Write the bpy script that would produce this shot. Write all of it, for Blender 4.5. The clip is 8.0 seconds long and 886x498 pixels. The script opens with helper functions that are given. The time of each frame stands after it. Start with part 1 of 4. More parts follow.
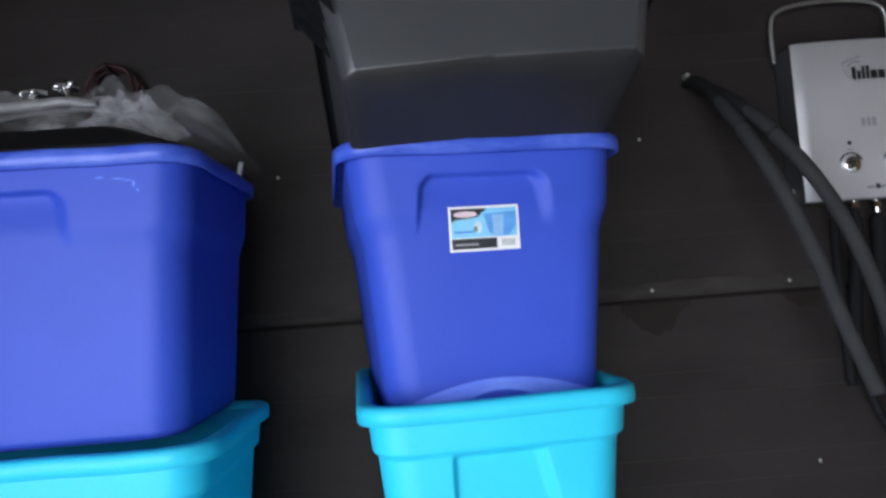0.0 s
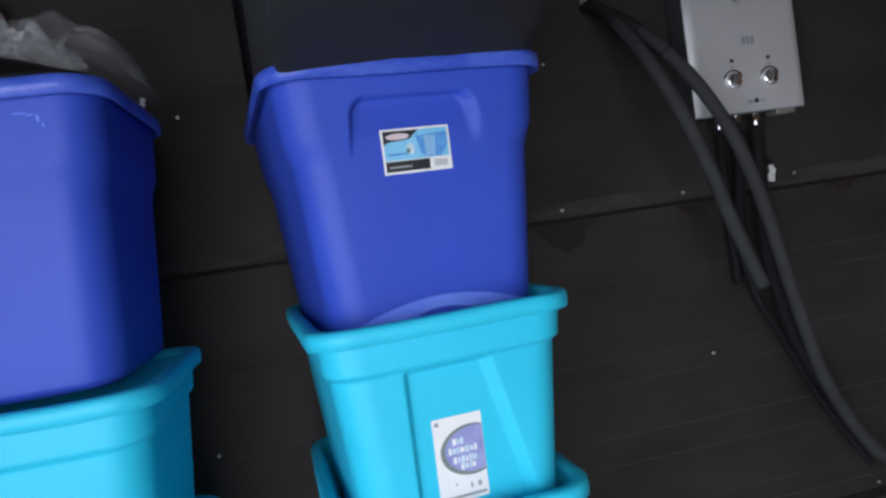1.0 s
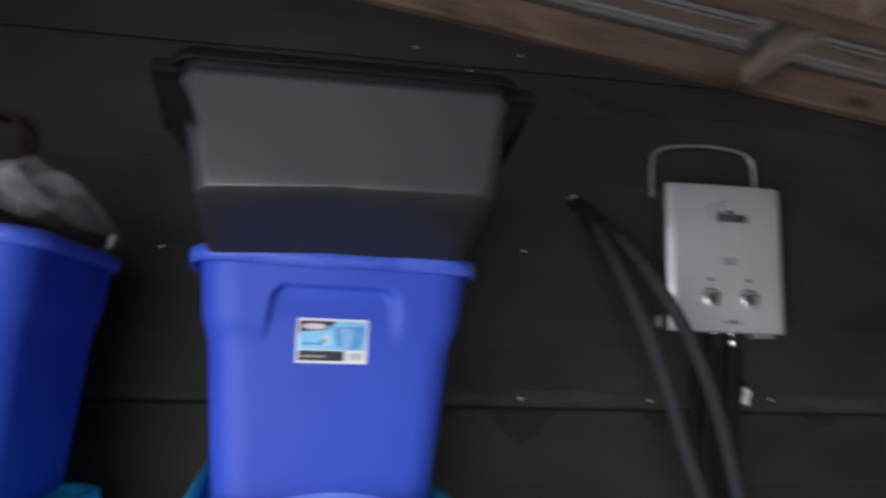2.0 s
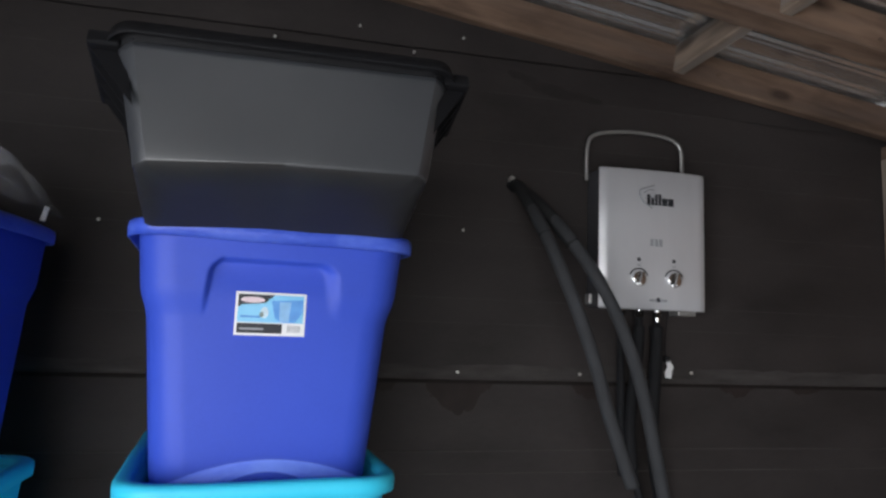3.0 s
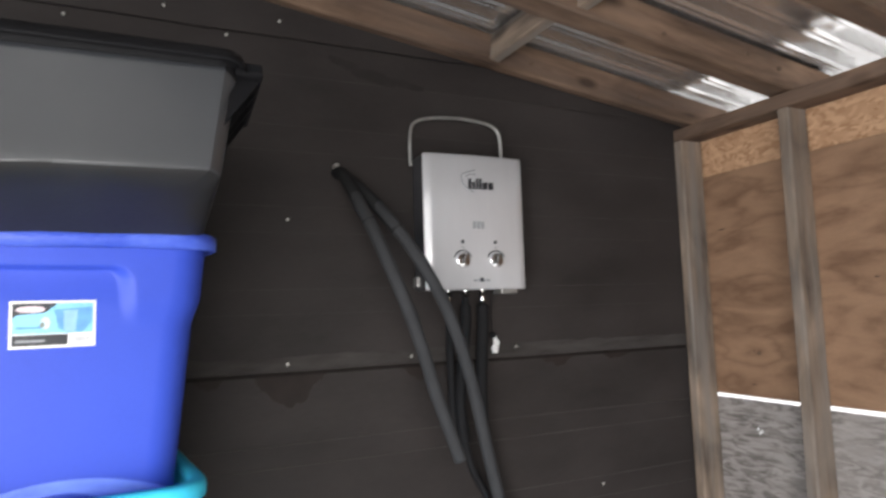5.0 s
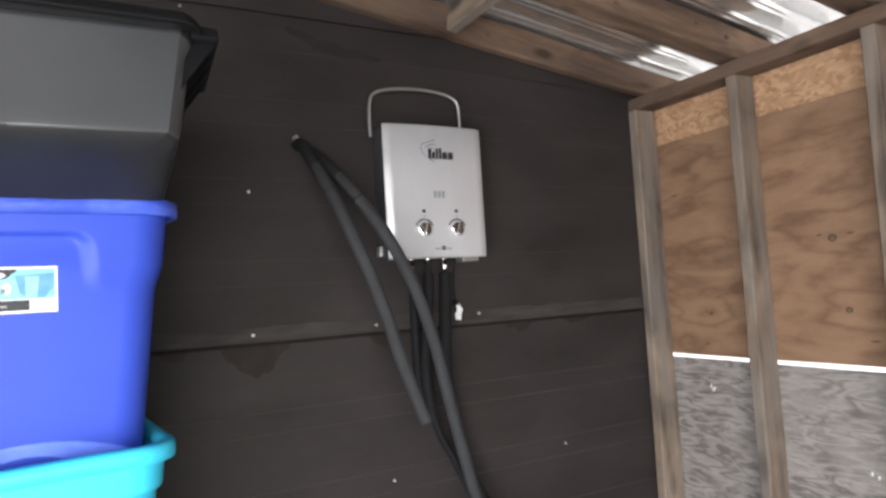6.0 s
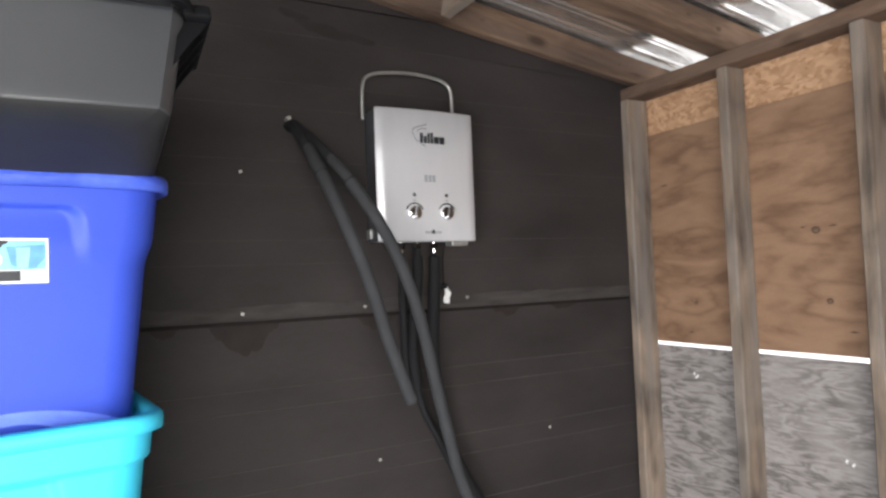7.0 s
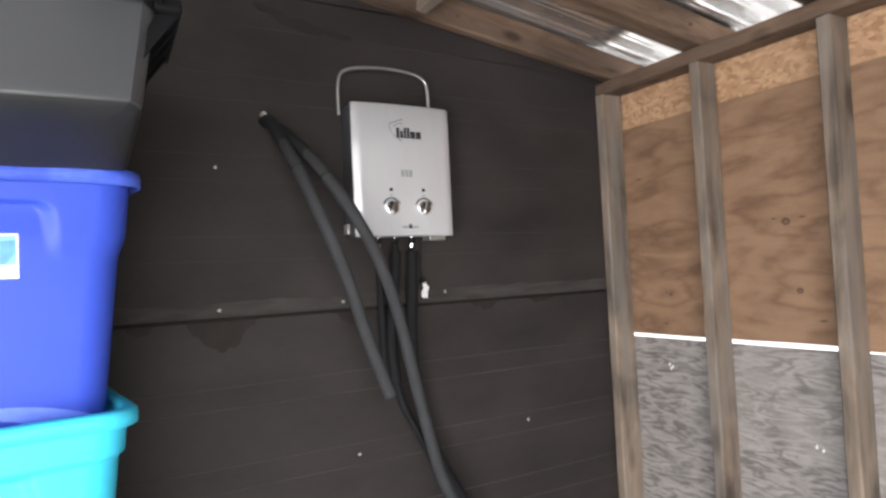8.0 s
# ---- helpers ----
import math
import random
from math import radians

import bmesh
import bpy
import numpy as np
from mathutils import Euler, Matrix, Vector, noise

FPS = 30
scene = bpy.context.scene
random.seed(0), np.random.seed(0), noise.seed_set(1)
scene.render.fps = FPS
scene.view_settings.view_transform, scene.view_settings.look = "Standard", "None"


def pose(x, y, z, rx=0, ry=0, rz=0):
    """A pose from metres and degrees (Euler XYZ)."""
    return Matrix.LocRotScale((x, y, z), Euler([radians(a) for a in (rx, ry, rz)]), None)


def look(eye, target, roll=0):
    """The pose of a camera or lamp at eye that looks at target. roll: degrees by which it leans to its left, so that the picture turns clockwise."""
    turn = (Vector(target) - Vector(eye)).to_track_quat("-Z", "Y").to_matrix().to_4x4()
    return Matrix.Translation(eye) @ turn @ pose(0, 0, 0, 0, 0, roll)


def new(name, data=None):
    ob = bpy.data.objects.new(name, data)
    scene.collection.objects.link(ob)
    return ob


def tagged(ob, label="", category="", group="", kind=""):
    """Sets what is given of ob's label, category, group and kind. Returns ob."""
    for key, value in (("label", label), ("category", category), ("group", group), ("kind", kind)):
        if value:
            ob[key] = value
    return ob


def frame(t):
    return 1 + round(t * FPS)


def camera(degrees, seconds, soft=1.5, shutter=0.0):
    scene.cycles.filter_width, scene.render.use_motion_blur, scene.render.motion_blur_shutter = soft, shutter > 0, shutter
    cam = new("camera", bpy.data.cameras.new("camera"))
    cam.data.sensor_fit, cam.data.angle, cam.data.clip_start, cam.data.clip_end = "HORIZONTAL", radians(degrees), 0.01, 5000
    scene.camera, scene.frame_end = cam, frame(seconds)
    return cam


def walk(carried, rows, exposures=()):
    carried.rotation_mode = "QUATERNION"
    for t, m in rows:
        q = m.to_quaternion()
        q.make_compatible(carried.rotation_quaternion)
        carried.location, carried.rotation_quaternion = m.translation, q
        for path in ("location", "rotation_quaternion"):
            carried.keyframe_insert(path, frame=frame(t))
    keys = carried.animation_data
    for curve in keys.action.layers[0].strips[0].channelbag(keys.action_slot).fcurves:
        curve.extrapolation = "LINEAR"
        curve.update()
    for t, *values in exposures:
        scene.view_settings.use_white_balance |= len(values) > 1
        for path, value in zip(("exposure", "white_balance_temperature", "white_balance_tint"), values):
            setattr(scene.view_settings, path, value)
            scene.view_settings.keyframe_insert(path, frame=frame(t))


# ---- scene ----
cam = camera(67.9, 8.0, soft=2.6, shutter=0.5)
PATH = [
    (0, (-0.923, -1.618, 1.456), (-0.863, 0.377, 1.579), -4.2),
    (0.5, (-0.937, -1.61, 1.44), (-0.778, 0.383, 1.468), -7.7),
    (1, (-0.994, -1.621, 1.428), (-0.627, 0.343, 1.351), -8.3),
    (1.3, (-0.998, -1.609, 1.464), (-0.735, 0.373, 1.401), -4.1),
    (1.5, (-0.961, -1.624, 1.52), (-0.883, 0.372, 1.613), 0.6),
    (1.7, (-0.892, -1.639, 1.537), (-0.814, 0.347, 1.757), 4.2),
    (2, (-0.809, -1.664, 1.537), (-0.536, 0.295, 1.834), 1.8),
    (2.2, (-0.801, -1.691, 1.531), (-0.357, 0.24, 1.802), -0.6),
    (3.3, (-0.791, -1.709, 1.531), (-0.34, 0.226, 1.762), 3.3),
    (3.5, (-0.784, -1.708, 1.527), (-0.206, 0.192, 1.757), 3.0),
    (4, (-0.762, -1.718, 1.517), (-0.075, 0.149, 1.719), 1.2),
    (4.5, (-0.743, -1.734, 1.513), (0.028, 0.104, 1.682), -0.2),
    (5, (-0.728, -1.736, 1.545), (0.12, 0.066, 1.728), -1.8),
    (5.2, (-0.724, -1.734, 1.551), (0.165, 0.045, 1.768), -2.5),
    (6.3, (-0.735, -1.777, 1.495), (0.209, -0.016, 1.586), -3.2),
    (6.5, (-0.731, -1.78, 1.494), (0.209, -0.017, 1.58), -2.9),
    (7, (-0.732, -1.788, 1.496), (0.226, -0.034, 1.578), -2.2),
    (7.5, (-0.731, -1.796, 1.494), (0.253, -0.056, 1.573), -2.3),
    (8, (-0.728, -1.799, 1.487), (0.281, -0.074, 1.558), -2.8),
]
EXPOSURES = [(0, -0.12, 5900, 10), (0.5, -0.42, 5900, 10), (1.0, -0.50, 5900, 10), (1.5, -0.44, 5950, 10), (2.2, -0.3, 6100, 10), (3.5, -0.05, 6250, 10),
             (4.0, 0.17, 6350, 10), (5.0, 0.62, 6500, 10), (6.5, 0.88, 6500, 10), (8.0, 0.95, 6550, 10)]
walk(cam, [(t, look(eye, target, roll)) for t, eye, target, roll in PATH], EXPOSURES)
SKY, DOOR_POWER, SIDE_POWER = 0.15, 40.0, 34.0
LEFT_X, FRONT_Y, DOOR_X0, DOOR_X1 = -2.35, -3.25, -1.95, -0.60

# ---- light ----
world = bpy.data.worlds.new("sky")
scene.world = world
world.use_nodes = True
wt = world.node_tree
sky = wt.nodes.new("ShaderNodeTexSky")
sky.sky_type, sky.sun_disc = "NISHITA", False
sky.sun_elevation, sky.sun_rotation = radians(51), radians(168)
sky.air_density, sky.dust_density = 1.0, 3.0
wt.links.new(sky.outputs[0], wt.nodes["Background"].inputs[0])
wt.nodes["Background"].inputs[1].default_value = SKY

sun = new("sun", bpy.data.lights.new("sun", "SUN"))
sun.data.energy, sun.data.angle, sun.data.color = 4.5, radians(12), (1.0, 0.98, 0.95)
sun.matrix_world = look((1.5, -7, 9), (0, 0, 0))

# daylight of the open double door behind the camera
door_light = new("door_daylight", bpy.data.lights.new("door_daylight", "AREA"))
door_light.data.shape, door_light.data.size, door_light.data.size_y = "RECTANGLE", DOOR_X1 - DOOR_X0, 1.95
door_light.data.energy, door_light.data.color, door_light.data.spread = DOOR_POWER, (1.0, 0.985, 0.965), radians(125)
door_light.matrix_world = look(((DOOR_X0 + DOOR_X1) / 2, FRONT_Y - 0.02, 1.0), ((DOOR_X0 + DOOR_X1) / 2 + 0.9, 0, -0.75))


# fill lamp from the left, in an unseen side opening added next to the door
side_light = new("side_daylight", bpy.data.lights.new("side_daylight", "AREA"))
side_light.data.shape, side_light.data.size, side_light.data.size_y = "RECTANGLE", 1.4, 1.75
side_light.data.energy, side_light.data.color, side_light.data.spread = SIDE_POWER, (0.98, 0.98, 1.0), radians(140)
side_light.matrix_world = look((LEFT_X - 0.02, -2.4, 1.05), (0.9, -0.3, 0.5))


# ---- materials ----
def material(name, base, rough=0.6, metal=0.0, dark=None, scale=6.0, stretch=(1, 1, 1), bump=0.15, fine=60.0, contrast=0.5,
             alpha=1.0, spec=0.5, coat=0.0, rand=0.0, rough_var=0.1, distort=0.0, detail=6.0):
    m = bpy.data.materials.new(name)
    m.use_nodes = True
    nt = m.node_tree
    b = nt.nodes["Principled BSDF"]
    N, L = nt.nodes.new, nt.links.new
    tc, mp = N("ShaderNodeTexCoord"), N("ShaderNodeMapping")
    mp.inputs["Scale"].default_value = stretch
    L(tc.outputs["Object"], mp.inputs[0])
    if rand:
        info, comb = N("ShaderNodeObjectInfo"), N("ShaderNodeVectorMath")
        comb.operation = "SCALE"
        comb.inputs[0].default_value = (7.3, 3.1, 5.7)
        L(info.outputs["Random"], comb.inputs["Scale"])
        L(comb.outputs[0], mp.inputs["Location"])
    big, small = N("ShaderNodeTexNoise"), N("ShaderNodeTexNoise")
    big.inputs["Scale"].default_value, big.inputs["Detail"].default_value, big.inputs["Distortion"].default_value = scale, detail, distort
    small.inputs["Scale"].default_value, small.inputs["Detail"].default_value = fine, 4
    L(mp.outputs[0], big.inputs[0])
    L(mp.outputs[0], small.inputs[0])
    ramp = N("ShaderNodeValToRGB")
    ramp.color_ramp.elements[0].position, ramp.color_ramp.elements[1].position = 0.5 - contrast / 2, 0.5 + contrast / 2
    d = dark or tuple(c * 0.75 for c in base)
    ramp.color_ramp.elements[0].color, ramp.color_ramp.elements[1].color = (*d, 1), (*base, 1)
    add = N("ShaderNodeMath")
    add.operation = "MULTIPLY_ADD"
    add.inputs[1].default_value, add.inputs[2].default_value = 0.35, -0.17
    L(small.outputs[0], add.inputs[0])
    tot = N("ShaderNodeMath")
    L(big.outputs[0], tot.inputs[0])
    L(add.outputs[0], tot.inputs[1])
    L(tot.outputs[0], ramp.inputs[0])
    L(ramp.outputs[0], b.inputs["Base Color"])
    rr = N("ShaderNodeMapRange")
    rr.inputs["To Min"].default_value, rr.inputs["To Max"].default_value = max(0.03, rough - rough_var), min(1, rough + rough_var)
    L(small.outputs[0], rr.inputs[0])
    L(rr.outputs[0], b.inputs["Roughness"])
    bp = N("ShaderNodeBump")
    bp.inputs["Strength"].default_value, bp.inputs["Distance"].default_value = bump, 0.004
    L(tot.outputs[0], bp.inputs["Height"])
    L(bp.outputs[0], b.inputs["Normal"])
    b.inputs["Metallic"].default_value, b.inputs["Alpha"].default_value = metal, alpha
    b.inputs["Specular IOR Level"].default_value, b.inputs["Coat Weight"].default_value = spec, coat
    return m


def plywood(name, base, dark, scale, wave, stretch, rough=0.75, contrast=0.6, knots=(), thin=2.0, patchy=0.0):
    """Rotary-cut veneer: long bands that bend round the knots, dark where the late wood is cut."""
    m = material(name, base, rough, dark=dark, scale=scale, stretch=stretch, bump=0.25, fine=90)
    nt = m.node_tree
    N, L = nt.nodes.new, nt.links.new

    def math_node(op, a, b=None, c=None):
        n = N("ShaderNodeMath")
        n.operation = op
        for k, v in enumerate((a, b, c)):
            if v is None:
                continue
            if isinstance(v, (int, float)):
                n.inputs[k].default_value = v
            else:
                L(v, n.inputs[k])
        return n.outputs[0]

    mp = next(n for n in nt.nodes if n.type == "MAPPING")
    tc = next(n for n in nt.nodes if n.type == "TEX_COORD")
    ramp = next(n for n in nt.nodes if n.type == "VALTORGB")
    tot = [n for n in nt.nodes if n.type == "MATH"][1]
    next(n for n in nt.nodes if n.type == "TEX_NOISE").inputs["Distortion"].default_value = 0.8
    bend = N("ShaderNodeTexNoise")
    bend.inputs["Scale"].default_value, bend.inputs["Detail"].default_value, bend.inputs["Distortion"].default_value = scale * 0.8, 3.5, 0.35
    L(mp.outputs[0], bend.inputs[0])
    field = math_node("MULTIPLY", bend.outputs[0], wave)
    for y, z, r in knots:
        off, size = N("ShaderNodeVectorMath"), N("ShaderNodeVectorMath")
        off.operation, size.operation = "SUBTRACT", "LENGTH"
        flat = N("ShaderNodeVectorMath")
        flat.operation = "MULTIPLY"
        flat.inputs[1].default_value = (0, 0.6, 1)
        off.inputs[1].default_value = (0, y, z)
        L(tc.outputs["Object"], off.inputs[0])
        L(off.outputs[0], flat.inputs[0])
        L(flat.outputs[0], size.inputs[0])
        near = N("ShaderNodeMapRange")
        near.interpolation_type = "SMOOTHSTEP"
        near.inputs["From Min"].default_value, near.inputs["From Max"].default_value = 0.0, r
        near.inputs["To Min"].default_value, near.inputs["To Max"].default_value = 1.7, 0.0
        L(size.outputs["Value"], near.inputs[0])
        field = math_node("ADD", field, near.outputs[0])
    saw = math_node("PINGPONG", field, 1.0)
    lines = math_node("SUBTRACT", 1.0, math_node("POWER", math_node("SUBTRACT", 1.0, saw), thin))
    if patchy:
        worn, gate = N("ShaderNodeTexNoise"), N("ShaderNodeMapRange")
        worn.inputs["Scale"].default_value, worn.inputs["Detail"].default_value = 5.0, 3
        gate.inputs["From Min"].default_value, gate.inputs["From Max"].default_value = 0.36, 0.60
        gate.inputs["To Min"].default_value, gate.inputs["To Max"].default_value = patchy, 0.0
        L(tc.outputs["Object"], worn.inputs[0])
        L(worn.outputs[0], gate.inputs[0])
        lines = math_node("MAXIMUM", lines, gate.outputs[0])
    half = math_node("MULTIPLY_ADD", tot.outputs[0], 0.75, 0.125 - contrast * 0.62)
    L(math_node("MULTIPLY_ADD", lines, contrast, half), ramp.inputs[0])
    return m


def aged_wood(name, base, dark, grey, rough=0.8, grain=4.0, stretch=(6, 6, 0.6), blotch=5.0, knot=8.0, contrast=0.6):
    """Sawn pine: streaked grain, broad blotches, grey weathering and small dark knots."""
    m = material(name, base, rough, dark=dark, scale=grain, stretch=stretch, bump=0.35, fine=24, rand=1, contrast=contrast, distort=0.8, spec=0.25)
    nt = m.node_tree
    N, L = nt.nodes.new, nt.links.new
    mp = next(n for n in nt.nodes if n.type == "MAPPING")
    tc = next(n for n in nt.nodes if n.type == "TEX_COORD")
    ramp = next(n for n in nt.nodes if n.type == "VALTORGB")
    tot = [n for n in nt.nodes if n.type == "MATH"][1]
    wide = N("ShaderNodeMapping")
    wide.inputs["Scale"].default_value = (1.0, 1.0, 0.45)
    L(tc.outputs["Object"], wide.inputs[0])
    shift = next(n for n in nt.nodes if n.type == "VECT_MATH")
    L(shift.outputs[0], wide.inputs["Location"])
    spots = N("ShaderNodeTexNoise")
    spots.inputs["Scale"].default_value, spots.inputs["Detail"].default_value, spots.inputs["Distortion"].default_value = blotch, 5, 0.7
    L(wide.outputs[0], spots.inputs[0])
    amp = N("ShaderNodeMath")
    amp.operation = "MULTIPLY_ADD"
    amp.inputs[1].default_value, amp.inputs[2].default_value = 1.5, -0.75
    L(spots.outputs[0], amp.inputs[0])
    both = N("ShaderNodeMath")
    L(tot.outputs[0], both.inputs[0])
    L(amp.outputs[0], both.inputs[1])
    L(both.outputs[0], ramp.inputs[0])
    # weathering
    old = N("ShaderNodeTexNoise")
    old.inputs["Scale"].default_value, old.inputs["Detail"].default_value = blotch * 0.6, 3
    L(mp.outputs[0], old.inputs[0])
    oldf = N("ShaderNodeMapRange")
    oldf.inputs["From Min"].default_value, oldf.inputs["From Max"].default_value = 0.42, 0.66
    oldf.inputs["To Max"].default_value = 0.65
    L(old.outputs[0], oldf.inputs[0])
    mixg = N("ShaderNodeMixRGB")
    mixg.inputs[2].default_value = (*grey, 1)
    L(oldf.outputs[0], mixg.inputs[0])
    L(ramp.outputs[0], mixg.inputs[1])
    # knots
    cells = N("ShaderNodeTexVoronoi")
    cells.inputs["Scale"].default_value = knot
    L(wide.outputs[0], cells.inputs["Vector"])
    near = N("ShaderNodeMapRange")
    near.inputs["From Min"].default_value, near.inputs["From Max"].default_value = 0.09, 0.22
    near.inputs["To Min"].default_value, near.inputs["To Max"].default_value = 0.75, 0.0
    L(cells.outputs["Distance"], near.inputs[0])
    mixk = N("ShaderNodeMixRGB")
    mixk.inputs[2].default_value = (*(c * 0.55 for c in dark), 1)
    L(near.outputs[0], mixk.inputs[0])
    L(mixg.outputs[0], mixk.inputs[1])
    L(mixk.outputs[0], next(n for n in nt.nodes if n.type == "BSDF_PRINCIPLED").inputs["Base Color"])
    return m


def osb(name):
    m = material(name, (0.56, 0.350, 0.208), 0.75, dark=(0.35, 0.190, 0.100), bump=0.35, stretch=(1, 0.7, 1.2))
    nt = m.node_tree
    N, L = nt.nodes.new, nt.links.new
    mp = next(n for n in nt.nodes if n.type == "MAPPING")
    ramp = next(n for n in nt.nodes if n.type == "VALTORGB")
    nz = N("ShaderNodeTexNoise")
    nz.inputs["Scale"].default_value = 12
    L(mp.outputs[0], nz.inputs[0])
    va = N("ShaderNodeVectorMath")
    va.operation = "MULTIPLY_ADD"
    va.inputs[1].default_value = (0.08, 0.08, 0.08)
    L(nz.outputs["Color"], va.inputs[0])
    L(mp.outputs[0], va.inputs[2])
    vo = N("ShaderNodeTexVoronoi")
    vo.inputs["Scale"].default_value = 78
    L(va.outputs[0], vo.inputs["Vector"])
    sep = N("ShaderNodeSeparateColor")
    L(vo.outputs["Color"], sep.inputs[0])
    L(sep.outputs[0], ramp.inputs[0])
    ramp.color_ramp.elements[0].position, ramp.color_ramp.elements[1].position = 0.0, 1.0
    return m


M_SIDING = material("dark_brown_siding_paint", (0.0392, 0.0333, 0.0320), 0.66, dark=(0.0196, 0.0164, 0.0157), scale=2.6, stretch=(1, 1, 2.2), bump=0.3, fine=45, spec=0.24)
M_SIDING_EDGE = material("weathered_siding_edge", (0.060, 0.0545, 0.052), 0.75, dark=(0.027, 0.0235, 0.022), scale=8, stretch=(1, 1, 5), spec=0.2)
M_SEAM = material("pale_seam", (0.076, 0.069, 0.066), 0.75, dark=(0.036, 0.031, 0.029), scale=4, stretch=(1, 1, 4), spec=0.2)
M_STAIN = material("damp_stain", (0.029, 0.0215, 0.0195), 0.65, dark=(0.017, 0.0120, 0.0108), scale=16, spec=0.2, contrast=0.7)
M_PATCH = material("weathered_paint", (0.030, 0.0255, 0.0245), 0.68, dark=(0.017, 0.0145, 0.0138), scale=9, stretch=(1, 1, 2.2), bump=0.3, fine=45, spec=0.2)
# shade under the laps, put into a dark colour
M_LAP_SHADE = material("lap_shade_line", (0.020, 0.016, 0.0145), 0.7, dark=(0.012, 0.0095, 0.009), scale=14, spec=0.08)
M_STUD = aged_wood("aged_pine", (0.31, 0.236, 0.178), (0.080, 0.063, 0.052), (0.205, 0.186, 0.170), blotch=7.0, knot=7.0, contrast=0.7)
M_RAFTER = aged_wood("rafter_pine", (0.225, 0.146, 0.100), (0.046, 0.028, 0.020), (0.120, 0.086, 0.068), blotch=6.0, knot=9.0, contrast=0.7)
PLY_KNOTS = ((-0.649, 1.587, 0.10), (-0.215, 1.372, 0.08), (-0.670, 1.390, 0.085))
M_PLY = plywood("warm_plywood", (0.308, 0.185, 0.112), (0.158, 0.087, 0.049), 4.2, 7.0, (1, 1.0, 3.4), contrast=0.26, knots=PLY_KNOTS, thin=1.6)
M_PLYGREY = plywood("weathered_plywood", (0.325, 0.298, 0.282), (0.135, 0.120, 0.112), 8.0, 11.0, (1, 1.0, 4.4), rough=0.85, contrast=0.42, thin=1.7, patchy=0.8)
M_OSB = osb("osb_flakes")
M_ROOF = material("galvanised_steel", (0.80, 0.80, 0.80), 0.21, metal=0.9, dark=(0.76, 0.76, 0.76), scale=3, stretch=(0.4, 2, 1), bump=0.0, fine=25, rough_var=0.0)
M_BLUE = material("royal_blue_plastic", (0.039, 0.080, 0.50), 0.48, dark=(0.032, 0.067, 0.44), scale=5, bump=0.05, fine=160, spec=0.28)
M_TEAL = material("turquoise_plastic", (0.050, 0.545, 0.76), 0.45, dark=(0.040, 0.49, 0.70), scale=5, bump=0.05, fine=160, spec=0.35)
# paler patches paint the rim's highlights as well as its scuffs
M_BLUERIM = material("worn_highlit_rim", (0.080, 0.140, 0.60), 0.36, dark=(0.034, 0.074, 0.48), scale=16, stretch=(1, 1, 3), bump=0.12, fine=110, spec=0.5, contrast=0.34)
RIM_OF = {"royal_blue_plastic": M_BLUERIM}
M_BLUEPALE = material("pale_blue_plastic", (0.15, 0.25, 0.80), 0.5, dark=(0.09, 0.16, 0.72), scale=14, bump=0.08, fine=120, spec=0.35)
M_BLACK = material("black_plastic", (0.037, 0.039, 0.043), 0.33, dark=(0.031, 0.033, 0.037), scale=8, bump=0.015, fine=120, spec=0.85, rough_var=0.05)
M_BLACKBASE = material("underside_black_plastic", (0.025, 0.0245, 0.025), 0.45, scale=10, spec=0.24, bump=0.0, fine=150)
M_BLACKMATT = material("matt_black_plastic", (0.007, 0.007, 0.008), 0.6, scale=20, spec=0.14)
M_SILVER = material("brushed_silver_panel", (0.64, 0.64, 0.66), 0.36, metal=0.40, dark=(0.60, 0.60, 0.62), scale=4, stretch=(6, 1, 1), bump=0.01, fine=30, rough_var=0.04)
M_DARKSIDE = material("dark_grey_casing", (0.06, 0.06, 0.065), 0.45, scale=9)
M_CHROME = material("chrome", (0.8, 0.8, 0.8), 0.12, metal=1.0, dark=(0.6, 0.6, 0.6), scale=20, bump=0.02, rough_var=0.05)
M_DULL = material("dull_grey_metal", (0.30, 0.31, 0.32), 0.5, metal=0.3, dark=(0.18, 0.18, 0.19), scale=25)
M_WIRE = material("galvanised_wire", (0.55, 0.55, 0.53), 0.4, metal=0.8, dark=(0.38, 0.38, 0.37), scale=25)
M_FOAM = material("grey_foam_sleeve", (0.038, 0.039, 0.042), 0.85, dark=(0.027, 0.028, 0.030), scale=18, bump=0.3, fine=140, spec=0.25)
M_RUBBER = material("black_rubber", (0.013, 0.013, 0.0145), 0.8, scale=15, spec=0.2)
M_DARKFOAM = material("dark_foam", (0.026, 0.026, 0.027), 0.9, scale=20, bump=0.3, fine=120, spec=0.1)
M_WHITE = material("white_paper", (0.80, 0.80, 0.80), 0.45, dark=(0.72, 0.72, 0.73), scale=14, bump=0.05)
M_SKYBLUE = material("printed_light_blue", (0.25, 0.58, 0.80), 0.4, dark=(0.16, 0.45, 0.70), scale=25, bump=0.0)
M_PICBLUE = material("printed_blue", (0.13, 0.36, 0.72), 0.4, dark=(0.07, 0.22, 0.58), scale=30, bump=0.0)
M_PRINTBLACK = material("printed_black", (0.018, 0.02, 0.025), 0.4, scale=30, bump=0.0)
M_PRINTGREY = material("printed_grey", (0.33, 0.34, 0.36), 0.5, scale=30, bump=0.0)
M_SHEENPRINT = material("printed_mid_blue", (0.27, 0.50, 0.78), 0.4, scale=30, bump=0.0)
M_PALEPRINT = material("printed_pale_blue", (0.62, 0.76, 0.86), 0.4, scale=30, bump=0.0)
M_PRINTRED = material("printed_pink", (0.80, 0.64, 0.68), 0.4, scale=30, bump=0.0)
